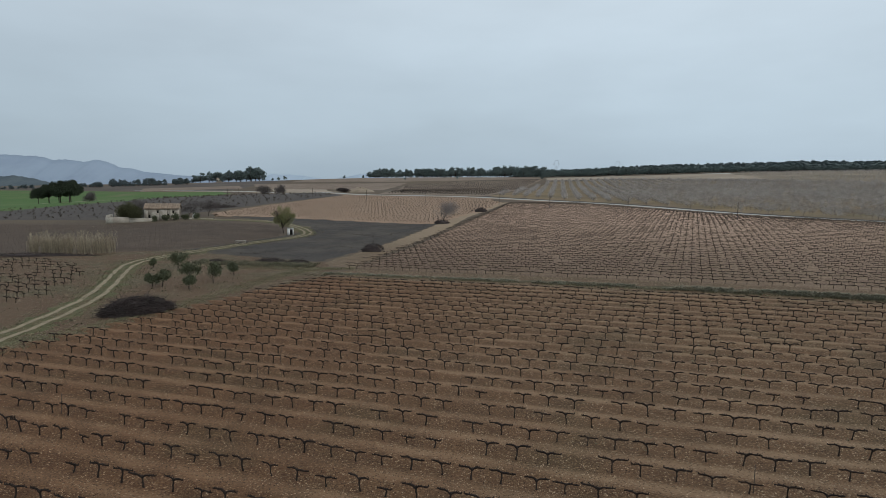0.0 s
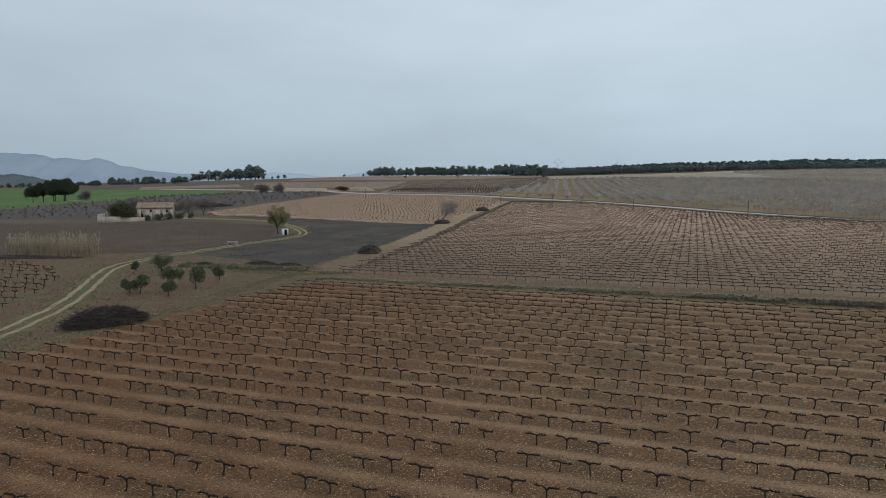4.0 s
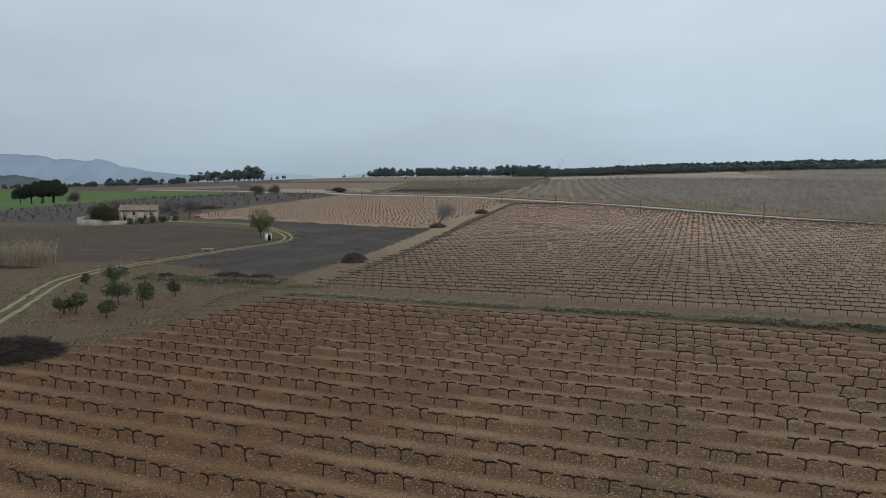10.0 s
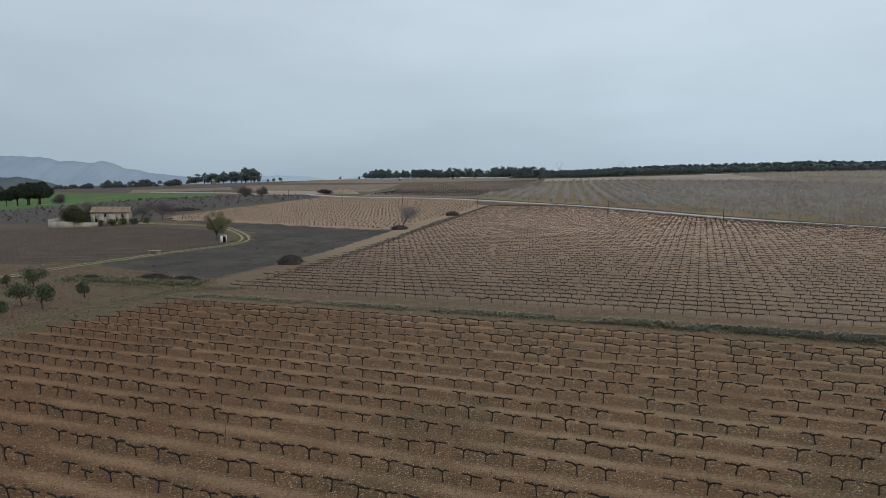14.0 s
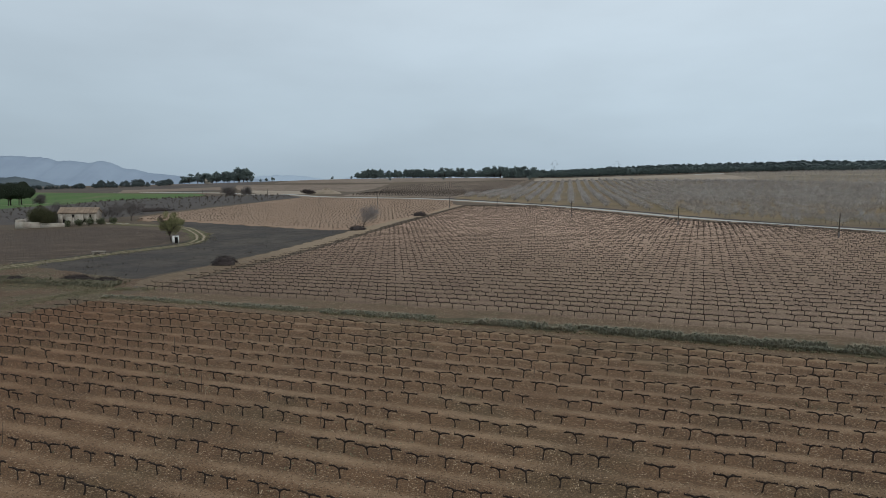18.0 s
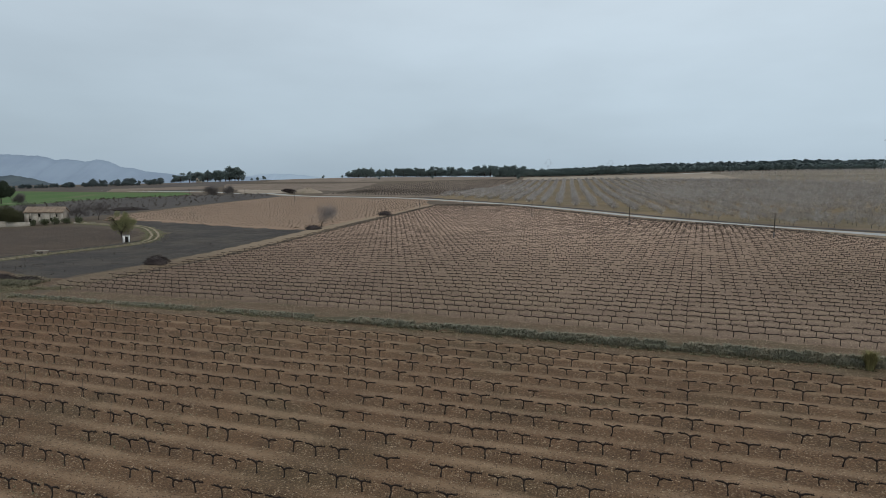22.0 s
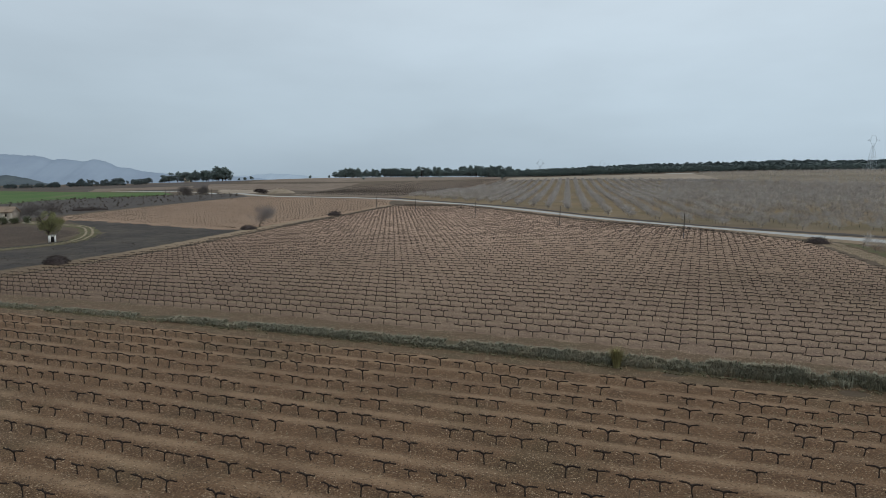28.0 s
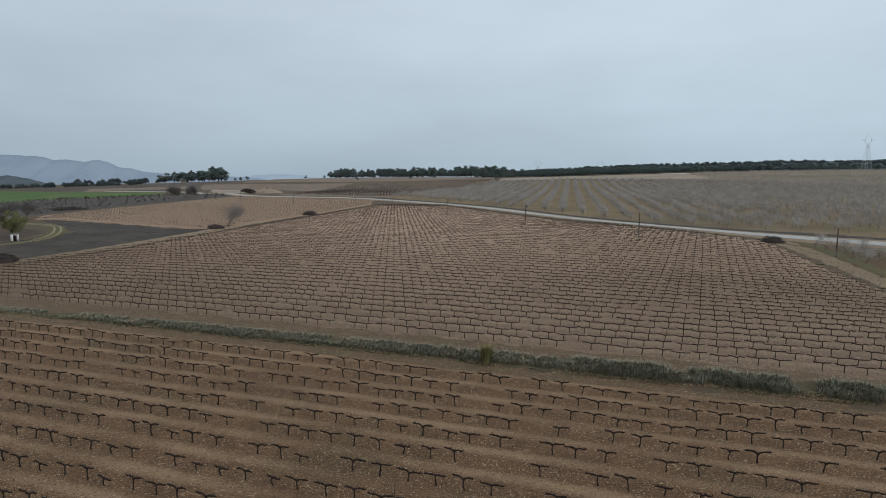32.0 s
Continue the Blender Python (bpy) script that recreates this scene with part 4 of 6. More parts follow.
def front_vines():
    r = np.random.default_rng(11)
    X, Y, S = grid(ROW, ACROSS, PITCH, VINE, FIRST, 0.69, 94.5, 0.046)
    left = np.interp(Y, [0, 64, 80, 92, 113], [-66, -41, -33, -29.5, -24.5])
    keep = (X > left) & (X < 172) & (Y > -60) & (r.random(len(X)) > 0.07)
    X, Y = X[keep], Y[keep]
    X, Y = X + r.normal(0, 0.09, len(X)), Y + r.normal(0, 0.05, len(Y))
    made = [vine_shape(r, True, h, w) for h, w in zip([0.52, 0.56, 0.60, 0.55, 0.50, 0.58, 0.54, 0.62, 0.48, 0.57, 0.55, 0.44, 0.53, 0.60], [(0.5, 0.72), (0.55, 0.75), (0.4, 0.65), (0.52, 0.7), (0.58, 0.78), (0.35, 0.68), (0.55, 0.75), (0.5, 0.7), (0.45, 0.62), (0.55, 0.76), (0.5, 0.68), (0.25, 0.5), (0.55, 0.78), (0.45, 0.7)])]
    protos = []
    for trunk, arms in made:
        v = thing("grapevine", 0, 0, 0)
        tagged(v, "pruned bare grapevine with two dark gnarled arms", "grapevine", "vines in the near rows")
        part("trunk", trunk, M["stem"], v, "paler grey-brown stem")
        for a in arms:
            part("arm", a, M["bark"], v)
        protos.append(v)
    # the vines beside the camera's way are things of their own
    near = (Y > 24) & (Y < 62) & (X > -24) & (X < 112)
    idx = np.flatnonzero(near)
    dist = np.abs(Y[idx] - 50) + np.maximum(0, X[idx] - 100) + np.maximum(0, -12 - X[idx])
    idx = idx[np.argsort(dist)][:235]
    used = np.zeros(len(X), bool)
    used[idx] = True
    for n, i in enumerate(idx):
        m = Matrix.Translation((X[i], Y[i], ground_z(X[i], Y[i]) + 0.05)) @ Matrix.Rotation(TURN + (math.pi if r.random() < 0.5 else 0) + r.normal(0, 0.05), 4, "Z")
        p = protos[n % 14]
        if n < 14:
            p.matrix_world = m
        else:
            copy_thing(p, m)
    rest = np.flatnonzero(~used)
    stems, pieces = [], []
    kinds = r.integers(0, 14, len(rest))
    for k in range(14):
        sel = rest[kinds == k]
        far = Y[sel] > 84
        pl = np.stack([X[sel], Y[sel], height(X[sel], Y[sel]) + 0.05], 1)
        turn, size = TURN + math.pi * r.integers(0, 2, len(sel)) + r.normal(0, 0.04, len(sel)), 0.85 + 0.3 * r.random(len(sel))
        t, arms = vine_shape(r, False, 0.56, (0.5, 0.72))
        for shape, which in ((made[k], ~far), ((t, arms), far)):
            stems.append(tiled(*shape[0], pl[which], turn[which], size[which]))
            pieces.append(tiled(*join(shape[1]), pl[which], turn[which], size[which]))
    V0, F0 = join(stems)
    V1, F1 = join(pieces)
    me = mesh_of("grapevines", np.concatenate([V0, V1]), np.concatenate([F0, F1 + len(V0)]), [M["stem"], M["bark"]], np.repeat([0, 1], [len(F0), len(F1)]))
    tagged(new("grapevines", me), "rows of pruned bare grapevines on stony soil", "grapevines", kind="stuff")
    return X, Y


def back_vines():
    r = np.random.default_rng(12)
    X, Y, S = grid(BACK_ROW, BACK_ACROSS, 3.015, 1.561, 105.5, 0.40, 420.0, 0.082)
    left = np.interp(Y, [70, 126, 352], [-34, -20.5, 29])
    right = np.interp(Y, [70, 114, 178, 206, 252, 350], [132.6, 140.4, 151, 136, 112, 65.5])
    keep = (X > left) & (X < right) & (S > 105) & (Y < 352) & (r.random(len(X)) > 0.05)
    X, Y = X[keep], Y[keep]
    X, Y = X + r.normal(0, 0.06, len(X)), Y + r.normal(0, 0.03, len(Y))
    pieces = []
    kinds = r.integers(0, 16, len(X))
    for k in range(16):
        sel = np.flatnonzero(kinds == k)
        t, arms = vine_shape(r, False, 0.62, (0.50, 0.84))
        V, F = join([t, *arms])
        pl = np.stack([X[sel], Y[sel], height(X[sel], Y[sel]) + 0.06], 1)
        pieces.append(tiled(V, F, pl, BACK_TURN + r.normal(0, 0.03, len(sel)), np.stack([0.98 + 0.12 * r.random(len(sel)), np.ones(len(sel)), 0.92 + 0.16 * r.random(len(sel))], 1)))
    stuff("grapevines", join(pieces), M["far_bark"], "rows of pruned bare grapevines on pinkish soil", "grapevines")


FX, FY = front_vines()
back_vines()


def inside(X, Y, near, far):
    """Which points lie in the loop of the two edge lines."""
    P = np.concatenate([np.asarray(near, float), np.asarray(far, float)[::-1]])
    hit = np.zeros(len(X), bool)
    for (x0, y0), (x1, y1) in zip(P, np.roll(P, -1, 0)):
        with np.errstate(divide="ignore", invalid="ignore"):
            c = ((y0 > Y) != (y1 > Y)) & (X < (x1 - x0) * (Y - y0) / (y1 - y0) + x0)
        hit ^= c
    return hit


def goblets(seed, near, far, direction, pitch_row, pitch, tall, label, mat, sides=3, arms=4, wide=1.0, thick=1.0):
    """Low bush vines: a short stem with a few stubs."""
    r = np.random.default_rng(seed)
    d = np.array(direction) / np.hypot(*direction)
    n = np.array([-d[1], d[0]])
    P = np.concatenate([np.asarray(near, float), np.asarray(far, float)])
    c = P.mean(0)
    R = np.abs(P - c).max() * 1.5
    a, b = np.meshgrid(np.arange(-R, R, pitch), np.arange(-R, R, pitch_row))
    X = c[0] + a.ravel() * d[0] + b.ravel() * n[0]
    Y = c[1] + a.ravel() * d[1] + b.ravel() * n[1]
    k = inside(X, Y, near, far) & (r.random(len(X)) > 0.06)
    slide = (r.random(b.shape[0])[:, None] * pitch + 0 * b).ravel()[k]
    X, Y = X[k] + slide * d[0], Y[k] + slide * d[1]
    X, Y = X + r.normal(0, 0.12, len(X)), Y + r.normal(0, 0.12, len(Y))
    pieces = []
    kind = r.integers(0, 4, len(X))
    for q in range(4):
        sel = np.flatnonzero(kind == q)
        bits = [tube([(0, 0, -0.1), (0.03, 0.02, tall * 0.5)], [0.07 * thick, 0.06 * thick], sides)]
        for j in range(arms):
            t = r.random() * 6.28
            w = (0.35 + 0.3 * r.random()) * wide
            if sides < 4:
                bits.append(tube([(0.03, 0.02, tall * 0.45), (w * math.cos(t), w * math.sin(t), tall)], [0.05 * thick, 0.025 * thick], 3))
                continue
            bits.append(tube([(0.03, 0.02, tall * 0.45), (w * 0.6 * math.cos(t), w * 0.6 * math.sin(t), tall * 0.7), (w * math.cos(t), w * math.sin(t), tall)], [0.05, 0.035, 0.02], 3))
        V, F = join(bits)
        pieces.append(tiled(V, F, np.stack([X[sel], Y[sel], height(X[sel], Y[sel]) + 0.05], 1), r.random(len(sel)) * 6.28, 0.8 + 0.5 * r.random(len(sel))))
    return stuff("bush_vines", join(pieces), mat, label, "grapevines")


goblets(21, [(-105, 279), (-118, 305), (-105, 349), (-76, 432)], [(-12, 229), (-6, 246), (12, 302), (22, 360), (17, 404)], (0.93, -0.37), 2.7, 1.9, 0.38, "rows of low pruned bush vines on pale soil", M["far_bark"], 3, 3, 0.7, 1.8)
goblets(22, [(-258, 148), (-72, 148), (-61, 172), (-58, 188), (-62, 220)], [(-258, 268), (-146, 261), (-112, 256), (-69, 224)], (1.0, -0.02), 2.8, 1.5, 0.5, "rows of low pruned bush vines before the farmhouse", M["trunk"], 3, 0, 0.6, 0.7)
goblets(23, [(-54, 462), (18, 446)], [(-64, 735), (0, 820), (112, 852)], (0.95, 0.3), 3.4, 2.4, 0.75, "rows of bush vines on the far slope", M["stem"], 3, 3, 0.8, 1.9)


def track_vines():
    """A small plot of old vines between the cane and the farm track."""
    r = np.random.default_rng(24)
    d, n = np.array([0.95, -0.31]), np.array([0.31, 0.95])
    a, b = np.meshgrid(np.arange(-60, 60, 2.0), np.arange(-50, 50, 3.0))
    X, Y = -105 + a.ravel() * d[0] + b.ravel() * n[0], 105 + a.ravel() * d[1] + b.ravel() * n[1]
    k = inside(X, Y, [(-110, 60), (-56, 84), (-61, 100), (-68, 114), (-75, 124)], [(-150, 75), (-150, 100), (-130, 130), (-104, 136)]) & (r.random(len(X)) > 0.18)
    X, Y = X[k] + r.normal(0, 0.2, k.sum()), Y[k] + r.normal(0, 0.15, k.sum())
    made = [vine_shape(r, True, 0.6, (0.45, 0.75)) for _ in range(6)]
    protos = []
    for trunk, arms in made:
        v = thing("grapevine", 0, 0, 0)
        tagged(v, "old bare grapevine with dark twisted arms by the cane", "grapevine", "vines by the farm track")
        part("trunk", trunk, M["bark"], v)
        for q in arms:
            part("arm", q, M["bark"], v)
        protos.append(v)
    order = np.argsort(-X)
    rest = order[65:]
    V, F = join([made[0][0], *made[0][1]])
    stuff("grapevines", tiled(V, F, np.stack([X[rest], Y[rest], height(X[rest], Y[rest])], 1), math.atan2(d[1], d[0]) + r.normal(0, 0.25, len(rest)), 1.0 + 0.25 * r.random(len(rest))), M["bark"], "old bare grapevines beyond the cane", "grapevines")
    for c, i in enumerate(order[:65]):
        m = Matrix.Translation((X[i], Y[i], ground_z(X[i], Y[i]))) @ Matrix.Rotation(math.atan2(d[1], d[0]) + r.normal(0, 0.25), 4, "Z") @ Matrix.Scale(1.0 + 0.25 * r.random(), 4)
        if c < 6:
            protos[c].matrix_world = m
        else:
            copy_thing(protos[c % 6], m)


track_vines()


# ---- almond orchard ----
def bare_tree(r, tall, levels, fork, spread, thick, clear, mat_t, mat_w, ob):
    trunk, twigs, tips = limbs(r, tall, levels, fork, spread, thick, clear)
    part("trunk", join(trunk), mat_t, ob)
    part("bough_crown", join(twigs), mat_w, ob)
    return tips


def almonds():
    r = np.random.default_rng(31)
    near = [(26, 440), (79, 372), (127, 280), (154, 224), (188, 182), (246, 95)]
    far = [(117, 785), (203, 780), (304, 640), (371, 500), (450, 330), (522, 170)]
    d = np.array([0.164, 0.9865])
    n = np.array([0.9865, -0.164])
    a, b = np.meshgrid(np.arange(-450, 700, 4.4), np.arange(-260, 420, 8.6))
    X = 119 + a.ravel() * d[0] + b.ravel() * n[0]
    Y = 276 + a.ravel() * d[1] + b.ravel() * n[1]
    k = inside(X, Y, near, far) & (r.random(len(X)) > 0.10)
    X, Y = X[k] + r.normal(0, 0.3, k.sum()), Y[k] + r.normal(0, 0.3, k.sum())
    shapes = []
    for q in range(5):
        trunk, twigs, tips = limbs(r, 3.6, 3, 3, 0.85, 0.09, 0.26, sides=(4, 3, 3, 3))
        tw = slivers(r, tips, 0.8, 380, 0.8, 0.018)
        shapes.append((join(trunk), join([join(twigs), tw])))
    plain = []
    for q in range(6):
        t = [tube([(0, 0, -0.2), (0.05, 0, 0.95)], [0.10, 0.08], 3)]
        ends = []
        for j in range(4):
            a = j * 1.57 + r.random()
            e = np.array([1.0 * math.cos(a), 1.0 * math.sin(a), 2.0 + 0.4 * r.random()])
            t.append(tube([(0.05, 0, 0.9), e], [0.06, 0.03], 3))
            ends += [e, e * [1.3, 1.3, 1.15], e * [0.5, 0.5, 1.15], e * [0.8, 0.8, 0.8]]
        plain.append((join(t), slivers(r, ends, 1.1, 105, 1.1, 0.05)))
    order = np.argsort(np.hypot(X - 78, Y - 27))
    protos = []
    for t, w in shapes:
        v = thing("almond_tree", 0, 0, 0)
        tagged(v, "bare grey almond tree in an orchard row", "tree", "almond trees along the road")
        part("trunk", t, M["grey_twig"], v)
        part("crown", w, M["almond"], v)
        protos.append(v)
    for n_, i in enumerate(order[:300]):
        s = 0.85 + 0.35 * r.random()
        m = Matrix.Translation((X[i], Y[i], ground_z(X[i], Y[i]) + 0.1)) @ Matrix.Rotation(r.random() * 6.28, 4, "Z")
        p = protos[n_ % 5]
        if n_ < 5:
            p.matrix_world = m
        else:
            copy_thing(p, m)
    rest = order[300:]
    kind = r.integers(0, 6, len(rest))
    T, W = [], []
    for q in range(6):
        sel = rest[kind == q]
        pl = np.stack([X[sel], Y[sel], height(X[sel], Y[sel]) + 0.1], 1)
        turn, size = r.random(len(sel)) * 6.28, 0.85 + 0.35 * r.random(len(sel))
        T.append(tiled(*plain[q][0], pl, turn, size))
        W.append(tiled(*plain[q][1], pl, turn, size))
    V0, F0 = join(T)
    V1, F1 = join(W)
    me = mesh_of("almond_trees", np.concatenate([V0, V1]), np.concatenate([F0, F1 + len(V0)]), [M["grey_twig"], M["almond"]], np.repeat([0, 1], [len(F0), len(F1)]))
    tagged(new("almond_trees", me), "bare greyish almond orchard in long rows on the slope", "trees", kind="stuff")
    # younger trees on the slope above
    a, b = np.meshgrid(np.arange(300, 800, 8.0), np.arange(480, 900, 9.0))
    X, Y = a.ravel() + 0.2 * b.ravel() - 140 + r.normal(0, 0.8, a.size), b.ravel() + r.normal(0, 0.8, a.size)
    k = inside(X, Y, [(330, 664), (388, 500), (460, 350)], [(376, 865), (560, 865), (740, 790)]) & (r.random(len(X)) > 0.12)
    X, Y = X[k], Y[k]
    kind = r.integers(0, 4, len(X))
    W = [tiled(*join([plain[q][0], (plain[q][1][0][:150], plain[q][1][1][:50])]), np.stack([X[kind == q], Y[kind == q], height(X[kind == q], Y[kind == q]) + 0.1], 1), r.random((kind == q).sum()) * 6.28, 0.5 + 0.3 * r.random((kind == q).sum())) for q in range(4)]
    stuff("young_almond_trees", join(W), M["almond"], "young bare almond trees on the upper slope", "trees")
    # a few more stand this side of the road, past the vineyard's corner
    for i, (x, y) in enumerate([(159.7, 169.2), (159, 163.8), (160.5, 159), (157.9, 152.7), (156.7, 146.2), (164, 160), (163, 152), (166, 145), (170, 150)]):
        copy_thing(protos[i % 5], Matrix.Translation((x, y, ground_z(x, y))) @ Matrix.Rotation(i * 1.3, 4, "Z"))


almonds()


# ---- pines and far woods ----
def pine_shape(r, tall, wide, base=0.42, count=2600, leaf=0.42, flat=0.75):
    """A broad pine: forked trunk, limbs and a dense domed crown of needle tufts."""
    pts = [(0, 0, -0.3), (0.2, 0.1, tall * 0.3), (0.1 * r.normal(), 0.3, tall * 0.75)]
    bits = [tube(pts, [0.34, 0.27, 0.12], 6)]
    centres = []
    for j in range(26):
        t = r.random() * 6.28
        q = r.random() ** 0.5
        rad = wide * 0.8 * q
        top = base + (0.92 - base) * math.sqrt(max(0.0, 1 - (0.95 * q) ** 2))
        z = tall * (base + 0.06 + (top - base) * r.random() ** 0.6)
        c = np.array([rad * math.cos(t), rad * math.sin(t), z])
        if j < 9:
            bits.append(tube([(0.15, 0.15, tall * (base * 0.6 + 0.1 * r.random())), c * [0.6, 0.6, 0.93], c], [0.12, 0.08, 0.04], 4))
        centres.append(c)
    crown = leaves(r, centres, wide * 0.36, count, leaf, flat)
    return join(bits), crown


PINES = [pine_shape(np.random.default_rng(40 + i), 15, 7.6, 0.40, 14000, 0.30, 0.95) for i in range(4)]
BELT = [pine_shape(np.random.default_rng(45 + i), 15, 5.8, 0.10, 720, 0.8) for i in range(4)]
FAR = [pine_shape(np.random.default_rng(49 + i), 15, 7.0, 0.05, 80, 2.5) for i in range(4)]


def pine(i, x, y, tall, label, group="", shapes=PINES, wide=1.0):
    ob = thing("pine_tree", x, y, turn=i * 1.7, label=label, category="tree", group=group)
    s = tall / 15
    (tv, tf), (cv, cf) = shapes[i % 4]
    k = np.array([s * wide, s * wide, s])
    part("trunk", (tv * k, tf), M["trunk"], ob)
    part("crown", (cv * k, cf), M["pine" if shapes is PINES else "belt"], ob)
    return ob


for i, (x, y, h) in enumerate([(-294, 428, 10.5), (-290.5, 434, 12), (-286.5, 428, 13.5), (-283, 435, 14), (-279.5, 428, 14.5), (-276, 436, 15), (-288, 441, 13), (-273.5, 430, 13.5), (-281, 442, 14)]):
    pine(i, x, y, h, "dark green umbrella pine in a clump by the green field", "pine clump")
for i, (x, y, h) in enumerate([(-492, 1146, 14), (-480, 1140, 17), (-464, 1140, 17), (-449, 1135, 18), (-438, 1130, 18), (-412, 1082, 15), (-404, 1078, 17), (-393, 1085, 18), (-384, 1080, 19), (-375, 1085, 21), (-366, 1080, 22), (-358, 1085, 23), (-350, 1080, 21), (-370, 1098, 20), (-389, 1098, 17)]):
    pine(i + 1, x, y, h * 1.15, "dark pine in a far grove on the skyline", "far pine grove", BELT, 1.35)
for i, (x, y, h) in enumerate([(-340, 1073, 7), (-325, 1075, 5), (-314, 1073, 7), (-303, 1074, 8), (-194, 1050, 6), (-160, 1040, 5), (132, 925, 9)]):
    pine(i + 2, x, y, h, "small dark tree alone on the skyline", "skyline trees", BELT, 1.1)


def wood(name, seed, line, count, talls, wide, depth, label, mat, shapes=BELT, lift=0.0, even=False):
    """A belt of trees: trunks and crowns of loose tufts."""
    r = np.random.default_rng(seed)
    P = along(line, 400)
    i = np.sort(r.integers(0, 400, count)) if not even else np.clip(np.linspace(0, 399, count) + r.normal(0, 1.5, count), 0, 399).astype(int)
    tall = np.interp(i, [0, 400], talls)
    X, Y = P[i, 0] + r.normal(0, 3, count), P[i, 1] + r.random(count) * depth
    T, C = [], []
    for q in range(4):
        sel = np.flatnonzero(np.arange(count) % 4 == q)
        s = tall[sel] * (0.55 + 0.7 * r.random(len(sel))) / 15
        size = np.stack([s * wide, s * wide, s], 1)
        pl = np.stack([X[sel], Y[sel], height(X[sel], Y[sel]) + lift], 1)
        turn = r.random(len(sel)) * 6.28
        (tv, tf), (cv, cf) = shapes[q]
        T.append(tiled(tv, tf, pl, turn, size))
        C.append(tiled(cv, cf, pl, turn, size))
    V0, F0 = join(T)
    V1, F1 = join(C)
    me = mesh_of(name, np.concatenate([V0, V1]), np.concatenate([F0, F1 + len(V0)]), [M["trunk"], mat], np.repeat([0, 1], [len(F0), len(F1)]))
    return tagged(new(name, me), label, "trees", kind="stuff")


ROUND = [pine_shape(np.random.default_rng(34 + i), 15, 5.8, 0.10, 700, 0.75, 0.95) for i in range(4)]
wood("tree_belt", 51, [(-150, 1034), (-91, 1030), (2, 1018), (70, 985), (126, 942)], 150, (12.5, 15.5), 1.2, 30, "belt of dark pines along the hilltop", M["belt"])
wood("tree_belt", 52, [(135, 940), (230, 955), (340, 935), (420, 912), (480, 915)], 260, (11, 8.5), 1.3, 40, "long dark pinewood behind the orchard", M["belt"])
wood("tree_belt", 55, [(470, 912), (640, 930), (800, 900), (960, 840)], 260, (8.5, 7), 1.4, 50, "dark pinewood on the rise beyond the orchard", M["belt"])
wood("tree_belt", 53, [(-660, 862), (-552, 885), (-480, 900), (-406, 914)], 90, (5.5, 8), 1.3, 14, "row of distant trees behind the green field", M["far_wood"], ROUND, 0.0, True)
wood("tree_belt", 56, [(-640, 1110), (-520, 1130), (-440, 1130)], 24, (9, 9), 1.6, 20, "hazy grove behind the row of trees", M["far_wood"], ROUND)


def wooded_ridge():
    """A long low rise beyond the pines, grown over with hazy woods."""
    x = np.linspace(60, 1700, 120)
    top = np.interp(x, [60, 140, 230, 400, 577, 930, 1700], [20, 37, 46, 51.5, 56, 58, 59]) + 0.8 * np.sin(x * 0.02)
    y = np.array([1120, 1180, 1250, 1310, 1420])
    t = np.array([-0.2, 0.45, 0.85, 1.0, -0.2])
    V = np.stack([np.repeat(x[None], 5, 0), np.repeat(y[:, None], 120, 1), 12 + (top[None] - 12) * t[:, None] + TILT * (x[None] - 35)], -1).reshape(-1, 3)
    i, j = np.meshgrid(np.arange(4), np.arange(119), indexing="ij")
    a = (i * 120 + j).ravel()
    tagged(new("wooded_rise", mesh_of("wooded_rise", V, np.stack([a, a + 1, a + 121, a + 120], 1), M["wood_floor"], smooth=True)), "long low hazy green wooded rise", "hill", kind="structure")
    r = np.random.default_rng(57)
    X, Y = 80 + 1500 * r.random(2000), 1185 + 130 * r.random(2000)
    Z = np.interp(Y, y, t) * (np.interp(X, x, top) - 12) + 12 + TILT * (X - 35)
    out = []
    for q in range(4):
        s = (3.5 + 2.5 * r.random(500)) / 15
        out.append(tiled(*FAR[q][1], np.stack([X[q::4], Y[q::4], Z[q::4] - 1.5], 1), r.random(500) * 6.28, np.stack([s * 1.6, s * 1.6, s], 1)))
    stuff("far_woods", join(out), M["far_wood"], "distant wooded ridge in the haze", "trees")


wooded_ridge()

# ---- mountains on the horizon ----
def ridge(name, points, depth, mat, label):
    """A far range: skyline points (bearing offset, height) at a depth, sloping towards the viewer."""
    P = np.asarray(points, float)
    x = np.linspace(P[0, 0], P[-1, 0], 320)
    r = np.random.default_rng(5)
    z = np.interp(x, P[:, 0], P[:, 1]) + TILT * (x - 35)
    z = z + np.convolve(r.normal(0, 5, 320), np.ones(5) / 5, "same")
    V, nv = [], 8
    for k in range(nv):
        t = k / (nv - 1)
        V.append(np.stack([x, np.full(320, depth - 500 * (1 - t)), -120 + (z + 120) * t ** 0.8 + (np.convolve(r.normal(0, 6, 320), np.ones(9) / 9, "same") if 0 < k < nv - 1 else 0)], 1))
    V.append(np.stack([x, np.full(320, depth + 300), np.full(320, -120.0)], 1))
    V = np.concatenate(V)
    i, j = np.meshgrid(np.arange(nv), np.arange(319), indexing="ij")
    a = (i * 320 + j).ravel()
    tagged(new(name, mesh_of(name, V, np.stack([a, a + 1, a + 321, a + 320], 1), mat, smooth=True)), label, "mountain", kind="structure")


